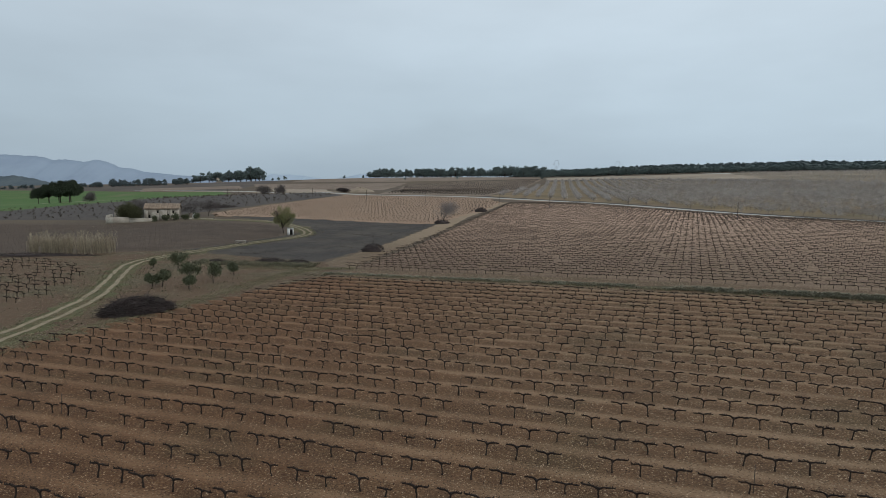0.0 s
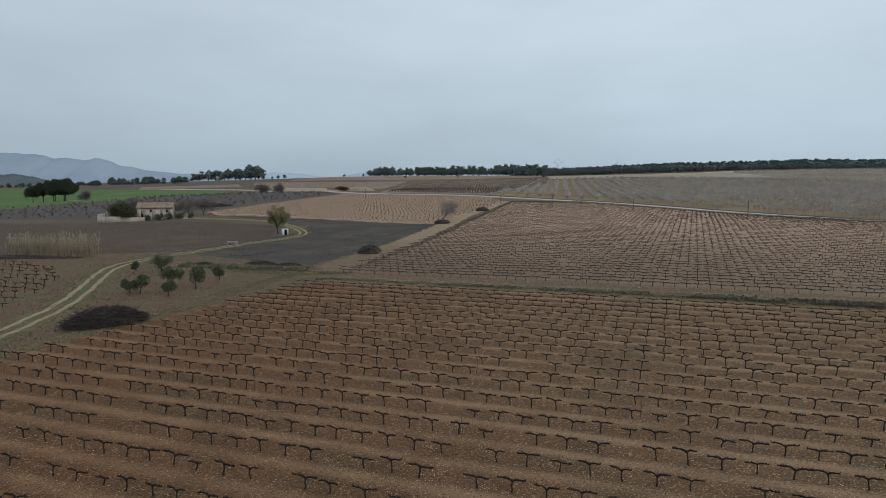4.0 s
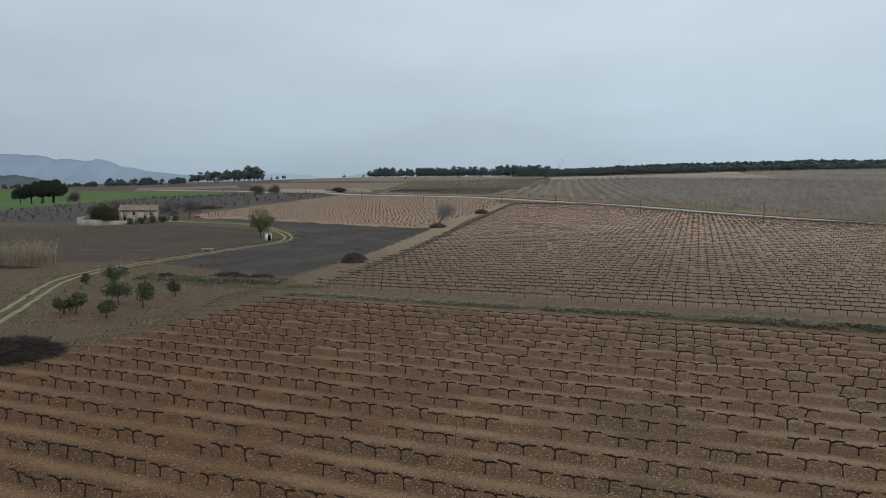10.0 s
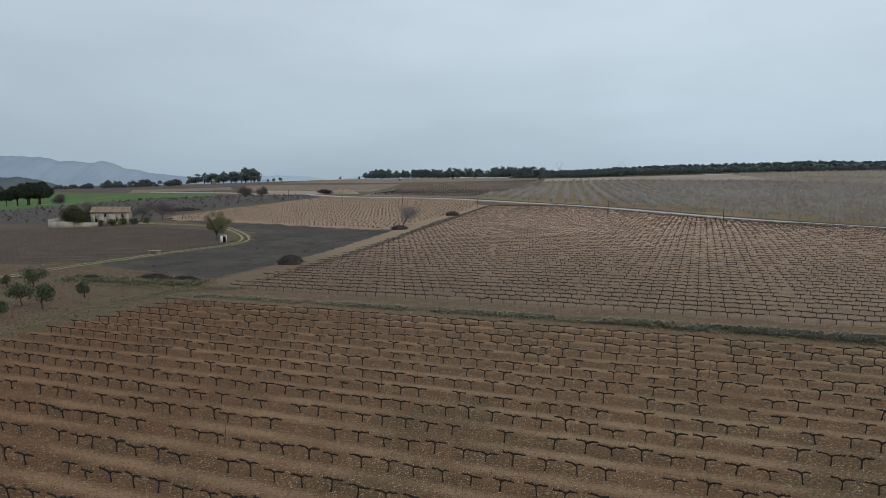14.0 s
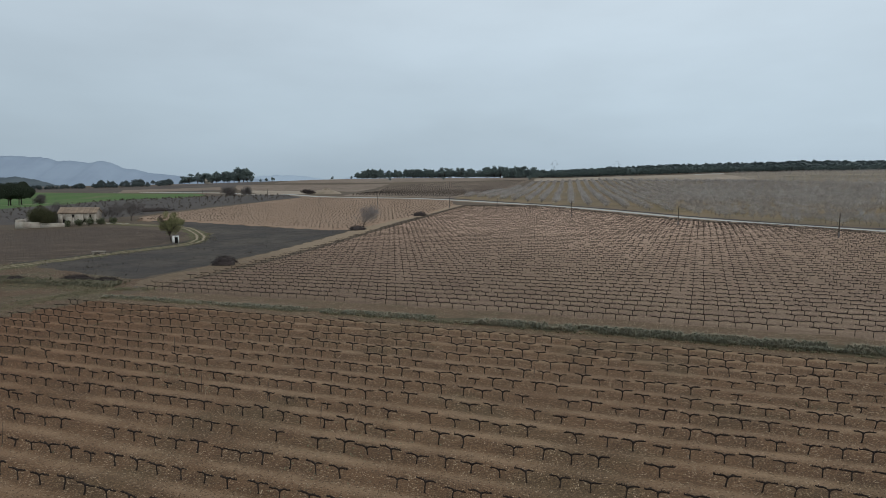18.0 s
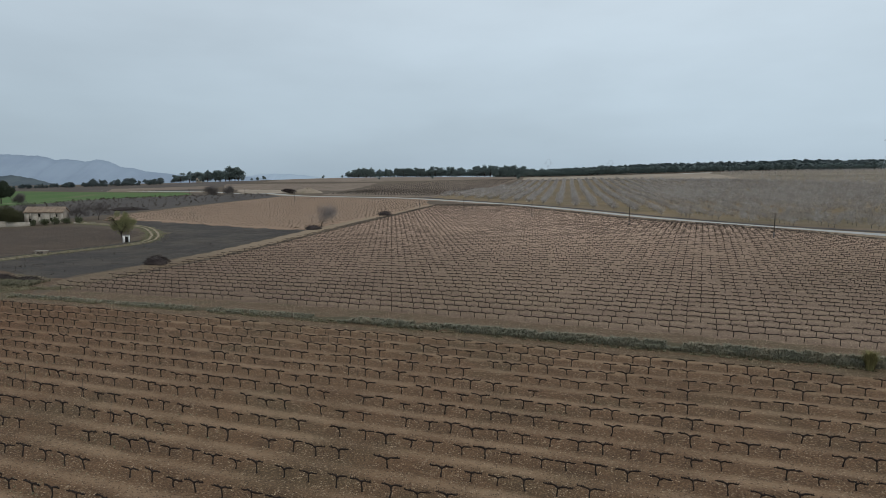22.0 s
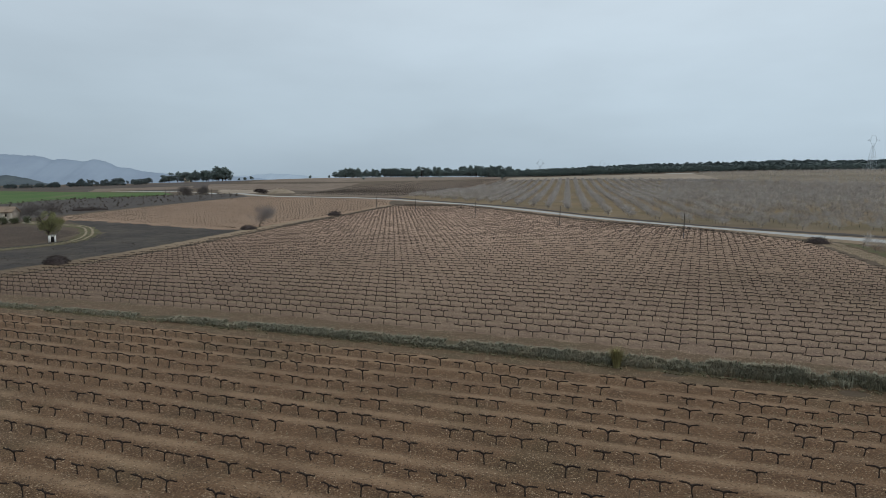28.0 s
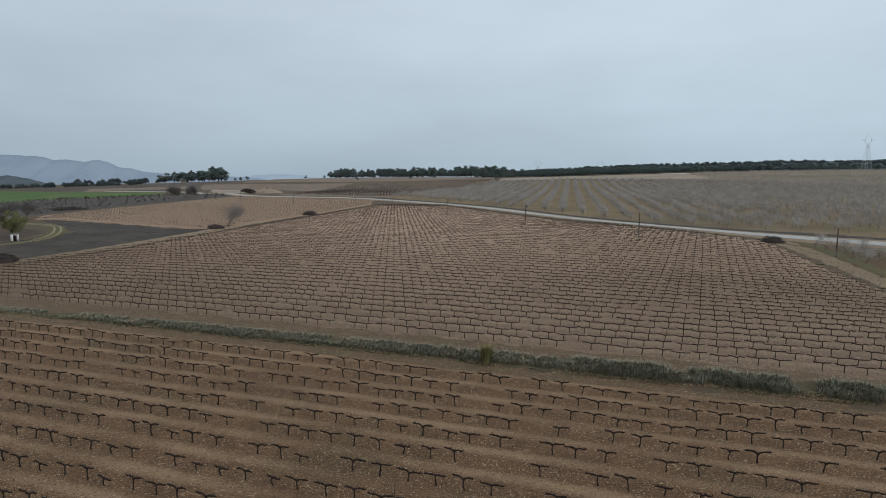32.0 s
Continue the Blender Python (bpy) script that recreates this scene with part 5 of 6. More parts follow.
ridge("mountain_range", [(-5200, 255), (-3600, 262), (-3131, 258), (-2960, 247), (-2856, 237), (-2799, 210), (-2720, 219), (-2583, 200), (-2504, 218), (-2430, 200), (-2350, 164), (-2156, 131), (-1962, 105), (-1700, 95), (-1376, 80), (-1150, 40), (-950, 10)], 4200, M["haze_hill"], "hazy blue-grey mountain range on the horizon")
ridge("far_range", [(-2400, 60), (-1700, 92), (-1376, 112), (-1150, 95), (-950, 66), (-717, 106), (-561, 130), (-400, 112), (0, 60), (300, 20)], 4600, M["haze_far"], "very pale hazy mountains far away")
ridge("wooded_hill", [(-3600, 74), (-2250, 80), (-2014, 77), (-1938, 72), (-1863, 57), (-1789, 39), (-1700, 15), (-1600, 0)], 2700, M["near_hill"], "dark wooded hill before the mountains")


# ---- poles and pylons ----
def pole_at(x, y, tall=6.3):
    ob = thing("utility_pole", x, y, label="thin dark wooden utility pole standing in the vineyard", category="pole", group="poles along the road")
    part("shaft", tube([(0, 0, -0.4), (0, 0, tall * 0.5), (0.02, 0, tall)], [0.15, 0.13, 0.10], 8), M["wood"], ob)
    part("cap", tube([(0.02, 0, tall), (0.02, 0, tall + 0.06)], [0.11, 0.06], 8), M["concrete"], ob, "grey weather cap")
    part("base_sleeve", tube([(0, 0, -0.3), (0, 0, 1.5)], [0.19, 0.17], 8), M["grey_twig"], ob, "paler weathered footing")


for x, y in [(155.5, 154), (121.2, 178), (97.0, 221.0), (70.5, 262.5), (44.0, 302.5), (21.7, 333), (-19, 363), (-57, 385), (-98, 416), (-146, 472), (-200, 560), (-256, 681)]:
    pole_at(x, y)


def pylon(x, y, tall, lift=0.0):
    ob = thing("electricity_pylon", x, y, label="grey steel lattice electricity pylon on the skyline", category="pylon", group="pylons")
    ob.location.z += lift
    s = tall / 30
    w = lambda z: (2.6 * (1 - z / 22) + 0.6) * s
    legs = []
    for sx in (-1, 1):
        for sy in (-1, 1):
            part("leg", tube([(sx * w(0), sy * w(0), -1), (sx * w(20), sy * w(20), 20 * s)], [0.12 * s, 0.09 * s], 4), M["steel"], ob)
    br = []
    for z in np.arange(0, 20, 3.3):
        for sy in (-1, 1):
            a, b = w(z), w(z + 3.3)
            br += [tube([(-a, sy * a, z * s), (b, sy * b, (z + 3.3) * s)], [0.05 * s] * 2, 3), tube([(a, sy * a, z * s), (-b, sy * b, (z + 3.3) * s)], [0.05 * s] * 2, 3)]
            br += [tube([(sy * a, -a, z * s), (sy * b, b, (z + 3.3) * s)], [0.05 * s] * 2, 3)]
    part("bracing", join(br), M["steel"], ob)
    head = []
    for sx in (-1, 1):
        head += [tube([(0.4 * sx * s, 0, 20 * s), (2.6 * sx * s, 0, 25 * s), (1.9 * sx * s, 0, 29.5 * s)], [0.10 * s] * 3, 4),
                 tube([(2.6 * sx * s, 0, 25 * s), (5.2 * sx * s, 0, 25.4 * s)], [0.12 * s, 0.08 * s], 4), tube([(2.2 * sx * s, 0, 27 * s), (5.2 * sx * s, 0, 25.4 * s)], [0.09 * s, 0.07 * s], 4)]
    head.append(tube([(-2.0 * s, 0, 29.5 * s), (2.0 * s, 0, 29.5 * s)], [0.12 * s] * 2, 4))
    part("head_frame", join(head), M["steel"], ob)


pylon(625, 890, 47)
pylon(436, 1697, 62)
pylon(270, 1700, 68)


# ---- brush heaps, shrubs, olives ----
def heap(x, y, lx, ly, tall, count, label, turn=0.0, twig=1.4, name="brush_heap", mat="brush"):
    """A pile of cut branches: a low core under loose crossing twigs."""
    r = np.random.default_rng(int(abs(x * 7 + y * 13)))
    ob = thing(name, x, y, turn=turn, label=label, category="brush heap")
    n = 14
    V, F = [], []
    for i in range(7):
        t = i / 6
        for j in range(n):
            a = j * 2 * math.pi / n
            k = math.cos(t * math.pi / 2) * (0.85 + 0.15 * math.sin(3 * a + x) + 0.05 * r.normal())
            V.append((lx * k * math.cos(a), ly * k * math.sin(a), tall * 0.82 * math.sin(t * math.pi / 2) * (1 + 0.08 * r.normal()) - 0.05))
    for i in range(6):
        for j in range(n):
            k = (j + 1) % n
            F += [(i * n + j, i * n + k, (i + 1) * n + k), (i * n + j, (i + 1) * n + k, (i + 1) * n + j)]
    part("core", (np.array(V), np.array(F)), M[mat], ob)
    a, q = r.random(count) * 6.28, np.sqrt(r.random(count))
    p = np.stack([lx * q * np.cos(a), ly * q * np.sin(a), tall * np.sqrt(np.clip(1 - q ** 2, 0, 1)) * (0.6 + 0.5 * r.random(count))], 1)
    d = r.normal(0, 1, (count, 3)) * [1, 1, 0.35]
    d /= np.linalg.norm(d, axis=1)[:, None]
    h = twig * (0.3 + 0.5 * r.random(count))[:, None]
    bits = [tube([p[i] - d[i] * h[i], p[i] + r.normal(0, 0.06, 3), p[i] + d[i] * h[i]], [0.022, 0.026, 0.012], 3) for i in range(count)]
    V, F = join(bits)
    V[:, 2] = np.maximum(V[:, 2], 0.02)
    part("twig_cover", (V, F), M[mat], ob)


heap(-39.2, 78.2, 4.2, 2.1, 1.9, 1400, "long dark heap of pruned vine branches at the field edge", 0.72)
heap(-20.4, 149.8, 2.7, 2.0, 1.9, 420, "brown rounded heap of pruned branches", 0.2, 0.8)
heap(-6.0, 225.5, 2.8, 1.9, 1.6, 280, "brown low heap of pruned branches below a bare tree", 0.1, 0.9)
heap(10.2, 286, 3.0, 2.2, 2.0, 250, "brown rounded heap of pruned branches by the path", 0.1)
heap(153.6, 177, 2.8, 1.8, 1.5, 260, "dark heap of branches at the vineyard corner", -0.5)
heap(-38.5, 129.4, 3.6, 1.1, 1.0, 330, "low dark bramble heap by the fallow field", -0.25, 1.0)
heap(-32.6, 128.4, 2.6, 0.8, 0.7, 190, "low dark bramble heap by the fallow field", -0.25, 1.0)
heap(-49.6, 129.2, 2.0, 0.9, 0.8, 150, "small dark bramble heap by the fallow field", -0.2, 0.9)


def shrub(name, x, y, tall, wide, count, size, mat, label, category="shrub", group="", bare=False):
    r = np.random.default_rng(int(abs(x * 3 + y * 11)) + 5)
    ob = thing(name, x, y, label=label, category=category, group=group)
    stems, centres = [], []
    for j in range(9):
        t = r.random() * 6.28
        c = np.array([wide * 0.62 * math.cos(t) * r.random() ** 0.5, wide * 0.62 * math.sin(t) * r.random() ** 0.5, tall * (0.3 + 0.5 * r.random())])
        stems.append(tube([(0, 0, -0.1), c * [0.5, 0.5, 0.6], c], [0.09, 0.06, 0.03], 4))
        centres.append(c)
    part("stem", join(stems), M["trunk"], ob)
    if bare:
        V, F = slivers(r, centres, wide * 0.42, count, size * 4, size * 0.16, 0.9)
    else:
        V, F = leaves(r, centres, wide * 0.5, count, size, min(1.0, tall / wide / 1.3))
    V[:, 2] = np.maximum(V[:, 2], 0.03)
    part("twigs" if bare else "foliage", (V, F), mat, ob)


def olive(x, y, tall):
    r = np.random.default_rng(int(abs(x * 5 + y * 17)))
    ob = thing("olive_tree", x, y, label="young olive tree with grey-green foliage on bare soil", category="tree", group="olive trees by the track")
    trunk, twigs, tips = limbs(r, tall, 2, 3, 0.7, 0.11, 0.3)
    part("trunk", join(trunk + twigs), M["trunk"], ob)
    tips = [t * [1.0, 1.0, 1.1] for t in tips]
    part("crown", leaves(r, tips, tall * 0.26, 1900, 0.11, 1.05), M["olive"], ob)


for x, y, h in [(-46.0, 98.4, 2.6), (-47.6, 98.6, 2.2), (-40.9, 96.3, 2.2), (-44.2, 104.8, 3.2), (-53.4, 119.9, 3.4), (-39.6, 102.4, 3.3), (-39.4, 111.0, 2.2), (-58.6, 121.0, 1.7)]:
    olive(x, y, h)


def leafy_tree():
    r = np.random.default_rng(61)
    ob = thing("budding_tree", -55.9, 199.2, label="small tree with yellow-green buds beside the hut", category="tree")
    trunk, twigs, tips = limbs(r, 8.4, 4, 3, 0.30, 0.2, 0.2)
    part("trunk", join(trunk), M["trunk"], ob)
    part("bough", join(twigs), M["trunk"], ob)
    c = r.normal(0, 1, (60, 3))
    c = c / np.linalg.norm(c, axis=1)[:, None] * r.random((60, 1)) ** 0.5 * [3.3, 3.3, 2.9] + [0, 0, 5.4]
    part("foliage", leaves(r, c, 0.95, 15000, 0.10), M["bud"], ob)


def grey_tree(x, y, tall, seed, label, mat="twig", levels=4, spread=0.75, clear=0.2):
    r = np.random.default_rng(seed)
    ob = thing("bare_tree", x, y, label=label, category="tree")
    tips = bare_tree(r, tall, levels, 3, spread, tall * 0.028, clear, M["trunk"], M[mat], ob)
    part("twig_crown", slivers(r, tips, tall * 0.14, 5200, tall * 0.09, 0.02), M[mat], ob)


leafy_tree()
grey_tree(-5.6, 236, 8.2, 65, "bare pale-grey almond tree by the earth path", spread=1.0, clear=0.10)
grey_tree(-122.8, 281, 9.2, 63, "bare grey tree behind the farmhouse", "grey_twig")
grey_tree(-114.8, 284, 7.6, 64, "bare grey tree behind the farmhouse", "grey_twig")
grey_tree(-148.2, 284, 9.0, 65, "bare brown tree behind the yard wall", "grey_twig")


# ---- hut, well, farmhouse ----
def hut():
    ob = thing("pump_hut", -52.6, 195.2, turn=0.42, label="tiny white block hut with a dark doorway", category="hut")
    w, d, h = 0.88, 0.6, 2.0
    for a in ((-w, -d, 0, -0.25, -d + 0.15, h), (0.6, -d, 0, w, -d + 0.15, h), (-0.25, -d, 1.7, 0.6, -d + 0.15, h), (-w, d - 0.15, 0, w, d, h), (-w, -d + 0.15, 0, -w + 0.15, d - 0.15, h), (w - 0.15, -d + 0.15, 0, w, d - 0.15, h)):
        part("wall", box(*a), M["whitewash"], ob)
    part("roof", box(-w - 0.1, -d - 0.1, h, w + 0.1, d + 0.1, h + 0.13), M["concrete"], ob, "grey concrete roof slab")
    part("door", box(-0.25, -d + 0.1, 0, 0.6, -d + 0.13, 1.7), M["dark"], ob, "dark metal door")


def well():
    ob = thing("stone_trough", -58.8, 168.6, turn=0.1, label="low concrete slab cover beside the track ditch", category="well cover")
    part("slab", box(-1.35, -0.8, 0.55, 1.35, 0.8, 0.8), M["rubble"], ob)
    for s in (-1, 1):
        part("support", box(s * 0.95 - 0.25, -0.7, -0.2, s * 0.95 + 0.25, 0.7, 0.55), M["rubble"], ob, "dark stone support")


hut()
well()


def farmhouse():
    z = ground_z(-128, 277)
    ob = thing("farmhouse", -137.2, 269.5, z, turn=0.30, label="old plastered farmhouse with a tiled roof", category="house")
    L, D, e, p = 14.0, 8.5, 4.9, 6.7
    wall = 0.5
    openings = [(1.6, 2.5, 0, 2.1), (5.0, 5.8, 2.9, 4.0), (9.2, 10.0, 1.2, 2.4), (11.4, 12.1, 2.9, 3.9)]
    bits, x = [], 0.0
    for a, b, lo, hi in openings:
        bits.append(box(x, 0, -0.6, a, wall, e))
        if lo > 0:
            bits.append(box(a, 0, -0.6, b, wall, lo))
        bits.append(box(a, 0, hi, b, wall, e))
        x = b
    bits.append(box(x, 0, -0.6, L, wall, e))
    for b in bits:
        part("front_wall", b, M["plaster"], ob)
    part("back_wall", box(0, D - wall, -0.6, L, D, e), M["rubble"], ob)
    for s, xx in ((0, 0.0), (1, L - wall)):
        V, F = box(xx, wall, -0.6, xx + wall, D - wall, e)
        gv = np.array([(xx, wall, e), (xx, D - wall, e), (xx, D / 2, p - 0.1), (xx + wall, wall, e), (xx + wall, D - wall, e), (xx + wall, D / 2, p - 0.1)])
        gf = np.array([(0, 1, 2), (3, 5, 4), (0, 2, 5), (0, 5, 3), (1, 4, 5), (1, 5, 2)])
        part("gable_wall", join([(V, F), (gv, gf)]), M["rubble"], ob, "bare rubble gable")
    for a, b, lo, hi in openings:
        part("door" if lo == 0 else "window", box(a, 0.3, max(lo, -0.6), b, 0.36, hi), M["dark"], ob)
    r = np.random.default_rng(71)
    for side in (0, 1):
        y0, y1 = (-0.4, D / 2) if side == 0 else (D + 0.4, D / 2)
        n = 34
        pieces = []
        for i in range(n):
            xa = -0.3 + (L + 0.6) * i / n
            w = (L + 0.6) / n
            pts = [(xa + w / 2, y0, e - 0.22 + 0.02 * r.normal()), (xa + w / 2, (y0 + y1) / 2, (e - 0.22 + p + 0.1) / 2 - 0.06), (xa + w / 2, y1, p + 0.1)]
            pieces.append(tube(pts, [w * 0.62] * 3, 6))
        pieces.append((np.array([(-0.3, y0, e - 0.25), (L + 0.3, y0, e - 0.25), (L + 0.3, y1, p + 0.05), (-0.3, y1, p + 0.05), (-0.3, y0, e - 0.35), (L + 0.3, y0, e - 0.35), (L + 0.3, y1, p - 0.05), (-0.3, y1, p - 0.05)]), np.array([(0, 1, 2), (0, 2, 3), (4, 6, 5), (4, 7, 6), (0, 4, 5), (0, 5, 1)])))
        part("roof_slope", join(pieces), M["tile"], ob, "weathered clay tile roof")
    yard = thing("yard_wall", -150.3, 262.5, turn=0.28, label="crumbling whitish plastered yard wall", category="wall")
    for a in ((0, 0, -0.6, 9.0, 0.45, 2.7), (9.0, 0, -0.6, 18.5, 0.45, 2.3), (0, 0.45, -0.6, 0.45, 10, 3.6)):
        part("wall_run", box(*a), M["plaster"], yard)
    shed = thing("lean_to", -149.4, 264.5, turn=0.28, label="roofless stone outbuilding against the yard wall", category="outbuilding")
    for a in ((0.3, 5.0, -0.6, 7, 5.45, 4.4), (6.6, 0.6, -0.6, 7.05, 5.0, 3.4)):
        part("wall_run", box(*a), M["rubble"], shed)


farmhouse()
pillar = thing("gate_pillar", -117.4, 274.5, turn=0.3, label="short whitewashed gate pillar beside the house", category="pillar")
part("shaft", box(-0.55, -0.5, -0.3, 0.55, 0.5, 1.9), M["whitewash"], pillar)
part("capstone", box(-0.65, -0.6, 1.9, 0.65, 0.6, 2.1), M["concrete"], pillar, "grey cap slab")
ribbon("yard_path", [(-119.7, 276), (-117.7, 271), (-112.7, 267.5), (-104.7, 265)], 1.8, 40, M["chalk"], 0.12, "whitish path to the house", "path", rag=0.2)
shrub("round_bush", -142.6, 268.5, 8.2, 6.0, 32000, 0.14, M["shrub"], "large dense dark-green bush in the yard")
for x, y, h, w in [(-130.2, 264.5, 2.6, 1.5), (-125.8, 265, 2.6, 1.9), (-122.3, 266, 3.2, 2.4), (-117.8, 267, 3.0, 2.0), (-113.8, 269, 2.6, 1.8)]:
    shrub("garden_bush", x, y, h, w, 800, 0.2, M["olive"], "grey-green bush in front of the farmhouse", group="bushes before the house")
shrub("dark_thicket", -166, 526, 6.5, 7.0, 5000, 0.35, M["grey_twig"], "bare brown thicket by the road", bare=True)
shrub("dark_thicket", -154, 530, 5.5, 6.0, 3800, 0.35, M["grey_twig"], "bare brown thicket by the road", bare=True)
shrub("grey_bush", -258, 428, 6.0, 5.0, 5200, 0.28, M["grey_twig"], "bare grey bush beside the pine clump", bare=True)


for x, y, h in [(-99, 996, 4.5), (-65, 974, 4), (-22, 960, 3.5), (-1, 885, 4.5), (-76, 880, 3), (30, 940, 4), (118, 868, 6.5)]:
    shrub("hilltop_shrub", x, y, h, h * 0.6, 260, 0.5, M["belt"], "small dark shrub on the pale hilltop field", group="hilltop shrubs")


def far_house():
    ob = thing("distant_house", -437, 1120, turn=0.2, label="small pale pink house between the far pines", category="house")
    part("wall", box(-4, -4, -1, 4, 4, 6.5), M["plaster"], ob)
    part("roof", (np.array([(-4.4, -4.4, 6.5), (4.4, -4.4, 6.5), (4.4, 4.4, 6.5), (-4.4, 4.4, 6.5), (-4.4, 0, 8.2), (4.4, 0, 8.2)]), np.array([(0, 1, 5), (0, 5, 4), (2, 3, 4), (2, 4, 5), (0, 4, 3), (1, 2, 5)])), M["tile"], ob)
    for x in (-2, 2):
        part("window", box(x - 0.6, -4.06, 3, x + 0.6, -3.95, 4.8), M["dark"], ob)


far_house()


def mound():
    r = np.random.default_rng(81)
    ob = thing("spoil_mound", -80, 504, label="sandy spoil mound overgrown on one side", category="mound")
    n, V, F = 24, [], []
    for i in range(8):
        t = i / 7
        for j in range(n):
            a = j * 2 * math.pi / n
            k = (1 - t) ** 0.8 * (1 + 0.1 * math.sin(2 * a) + 0.04 * r.normal())
            V.append((13 * k * math.cos(a), 8 * k * math.sin(a), 4.2 * t ** 0.8 * (1 + 0.12 * r.normal()) - 0.3))
    for i in range(7):
        for j in range(n):
            k = (j + 1) % n
            F += [(i * n + j, i * n + k, (i + 1) * n + k), (i * n + j, (i + 1) * n + k, (i + 1) * n + j)]
    part("earth", (np.array(V), np.array(F)), M["pale"], ob)


mound()
shrub("dark_thicket", -92, 497, 3.6, 8.0, 2200, 0.3, M["brush"], "dark scrub on the flank of the mound")


# ---- grass bank, reeds, weeds and stones ----
def tuft_shape(r, blades, tall, wide, width=0.03):
    V, F = [], []
    for b in range(blades):
        a = r.random() * 6.28
        d = np.array([math.cos(a), math.sin(a), 0])
        n = np.array([-d[1], d[0], 0]) * width
        p = d * wide * 0.25 * r.random()
        h, o = tall * (0.55 + 0.5 * r.random()), wide * (0.2 + 0.8 * r.random())
        m, e = p + d * o * 0.35 + [0, 0, h * 0.7], p + d * o + [0, 0, h * (0.75 + 0.25 * r.random())]
        k = len(V)
        V += [p - n - [0, 0, 0.05], p + n - [0, 0, 0.05], m + n, m - n, e]
        F += [(k, k + 1, k + 2), (k, k + 2, k + 3), (k + 3, k + 2, k + 4)]
    return np.array(V), np.array(F)


def strewn(name, seed, X, Y, shapes, lo, hi, mat, label, category, lift=0.04):
    r = np.random.default_rng(seed)
    kind = r.integers(0, len(shapes), len(X))
    out = []
    for q, (V, F) in enumerate(shapes):
        sel = np.flatnonzero(kind == q)
        out.append(tiled(V, F, np.stack([X[sel], Y[sel], height(X[sel], Y[sel]) + lift], 1), r.random(len(sel)) * 6.28, lo + (hi - lo) * r.random(len(sel)) ** 1.6))
    return stuff(name, join(out), mat, label, category)


def in_rows(r, count, s0, s1, a0, a1):
    """Random places between two lines that run along the vine rows."""
    s, a = s0 + (s1 - s0) * r.random(count), a0 + (a1 - a0) * r.random(count)
    return s * ACROSS[0] + a * ROW[0], s * ACROSS[1] + a * ROW[1]


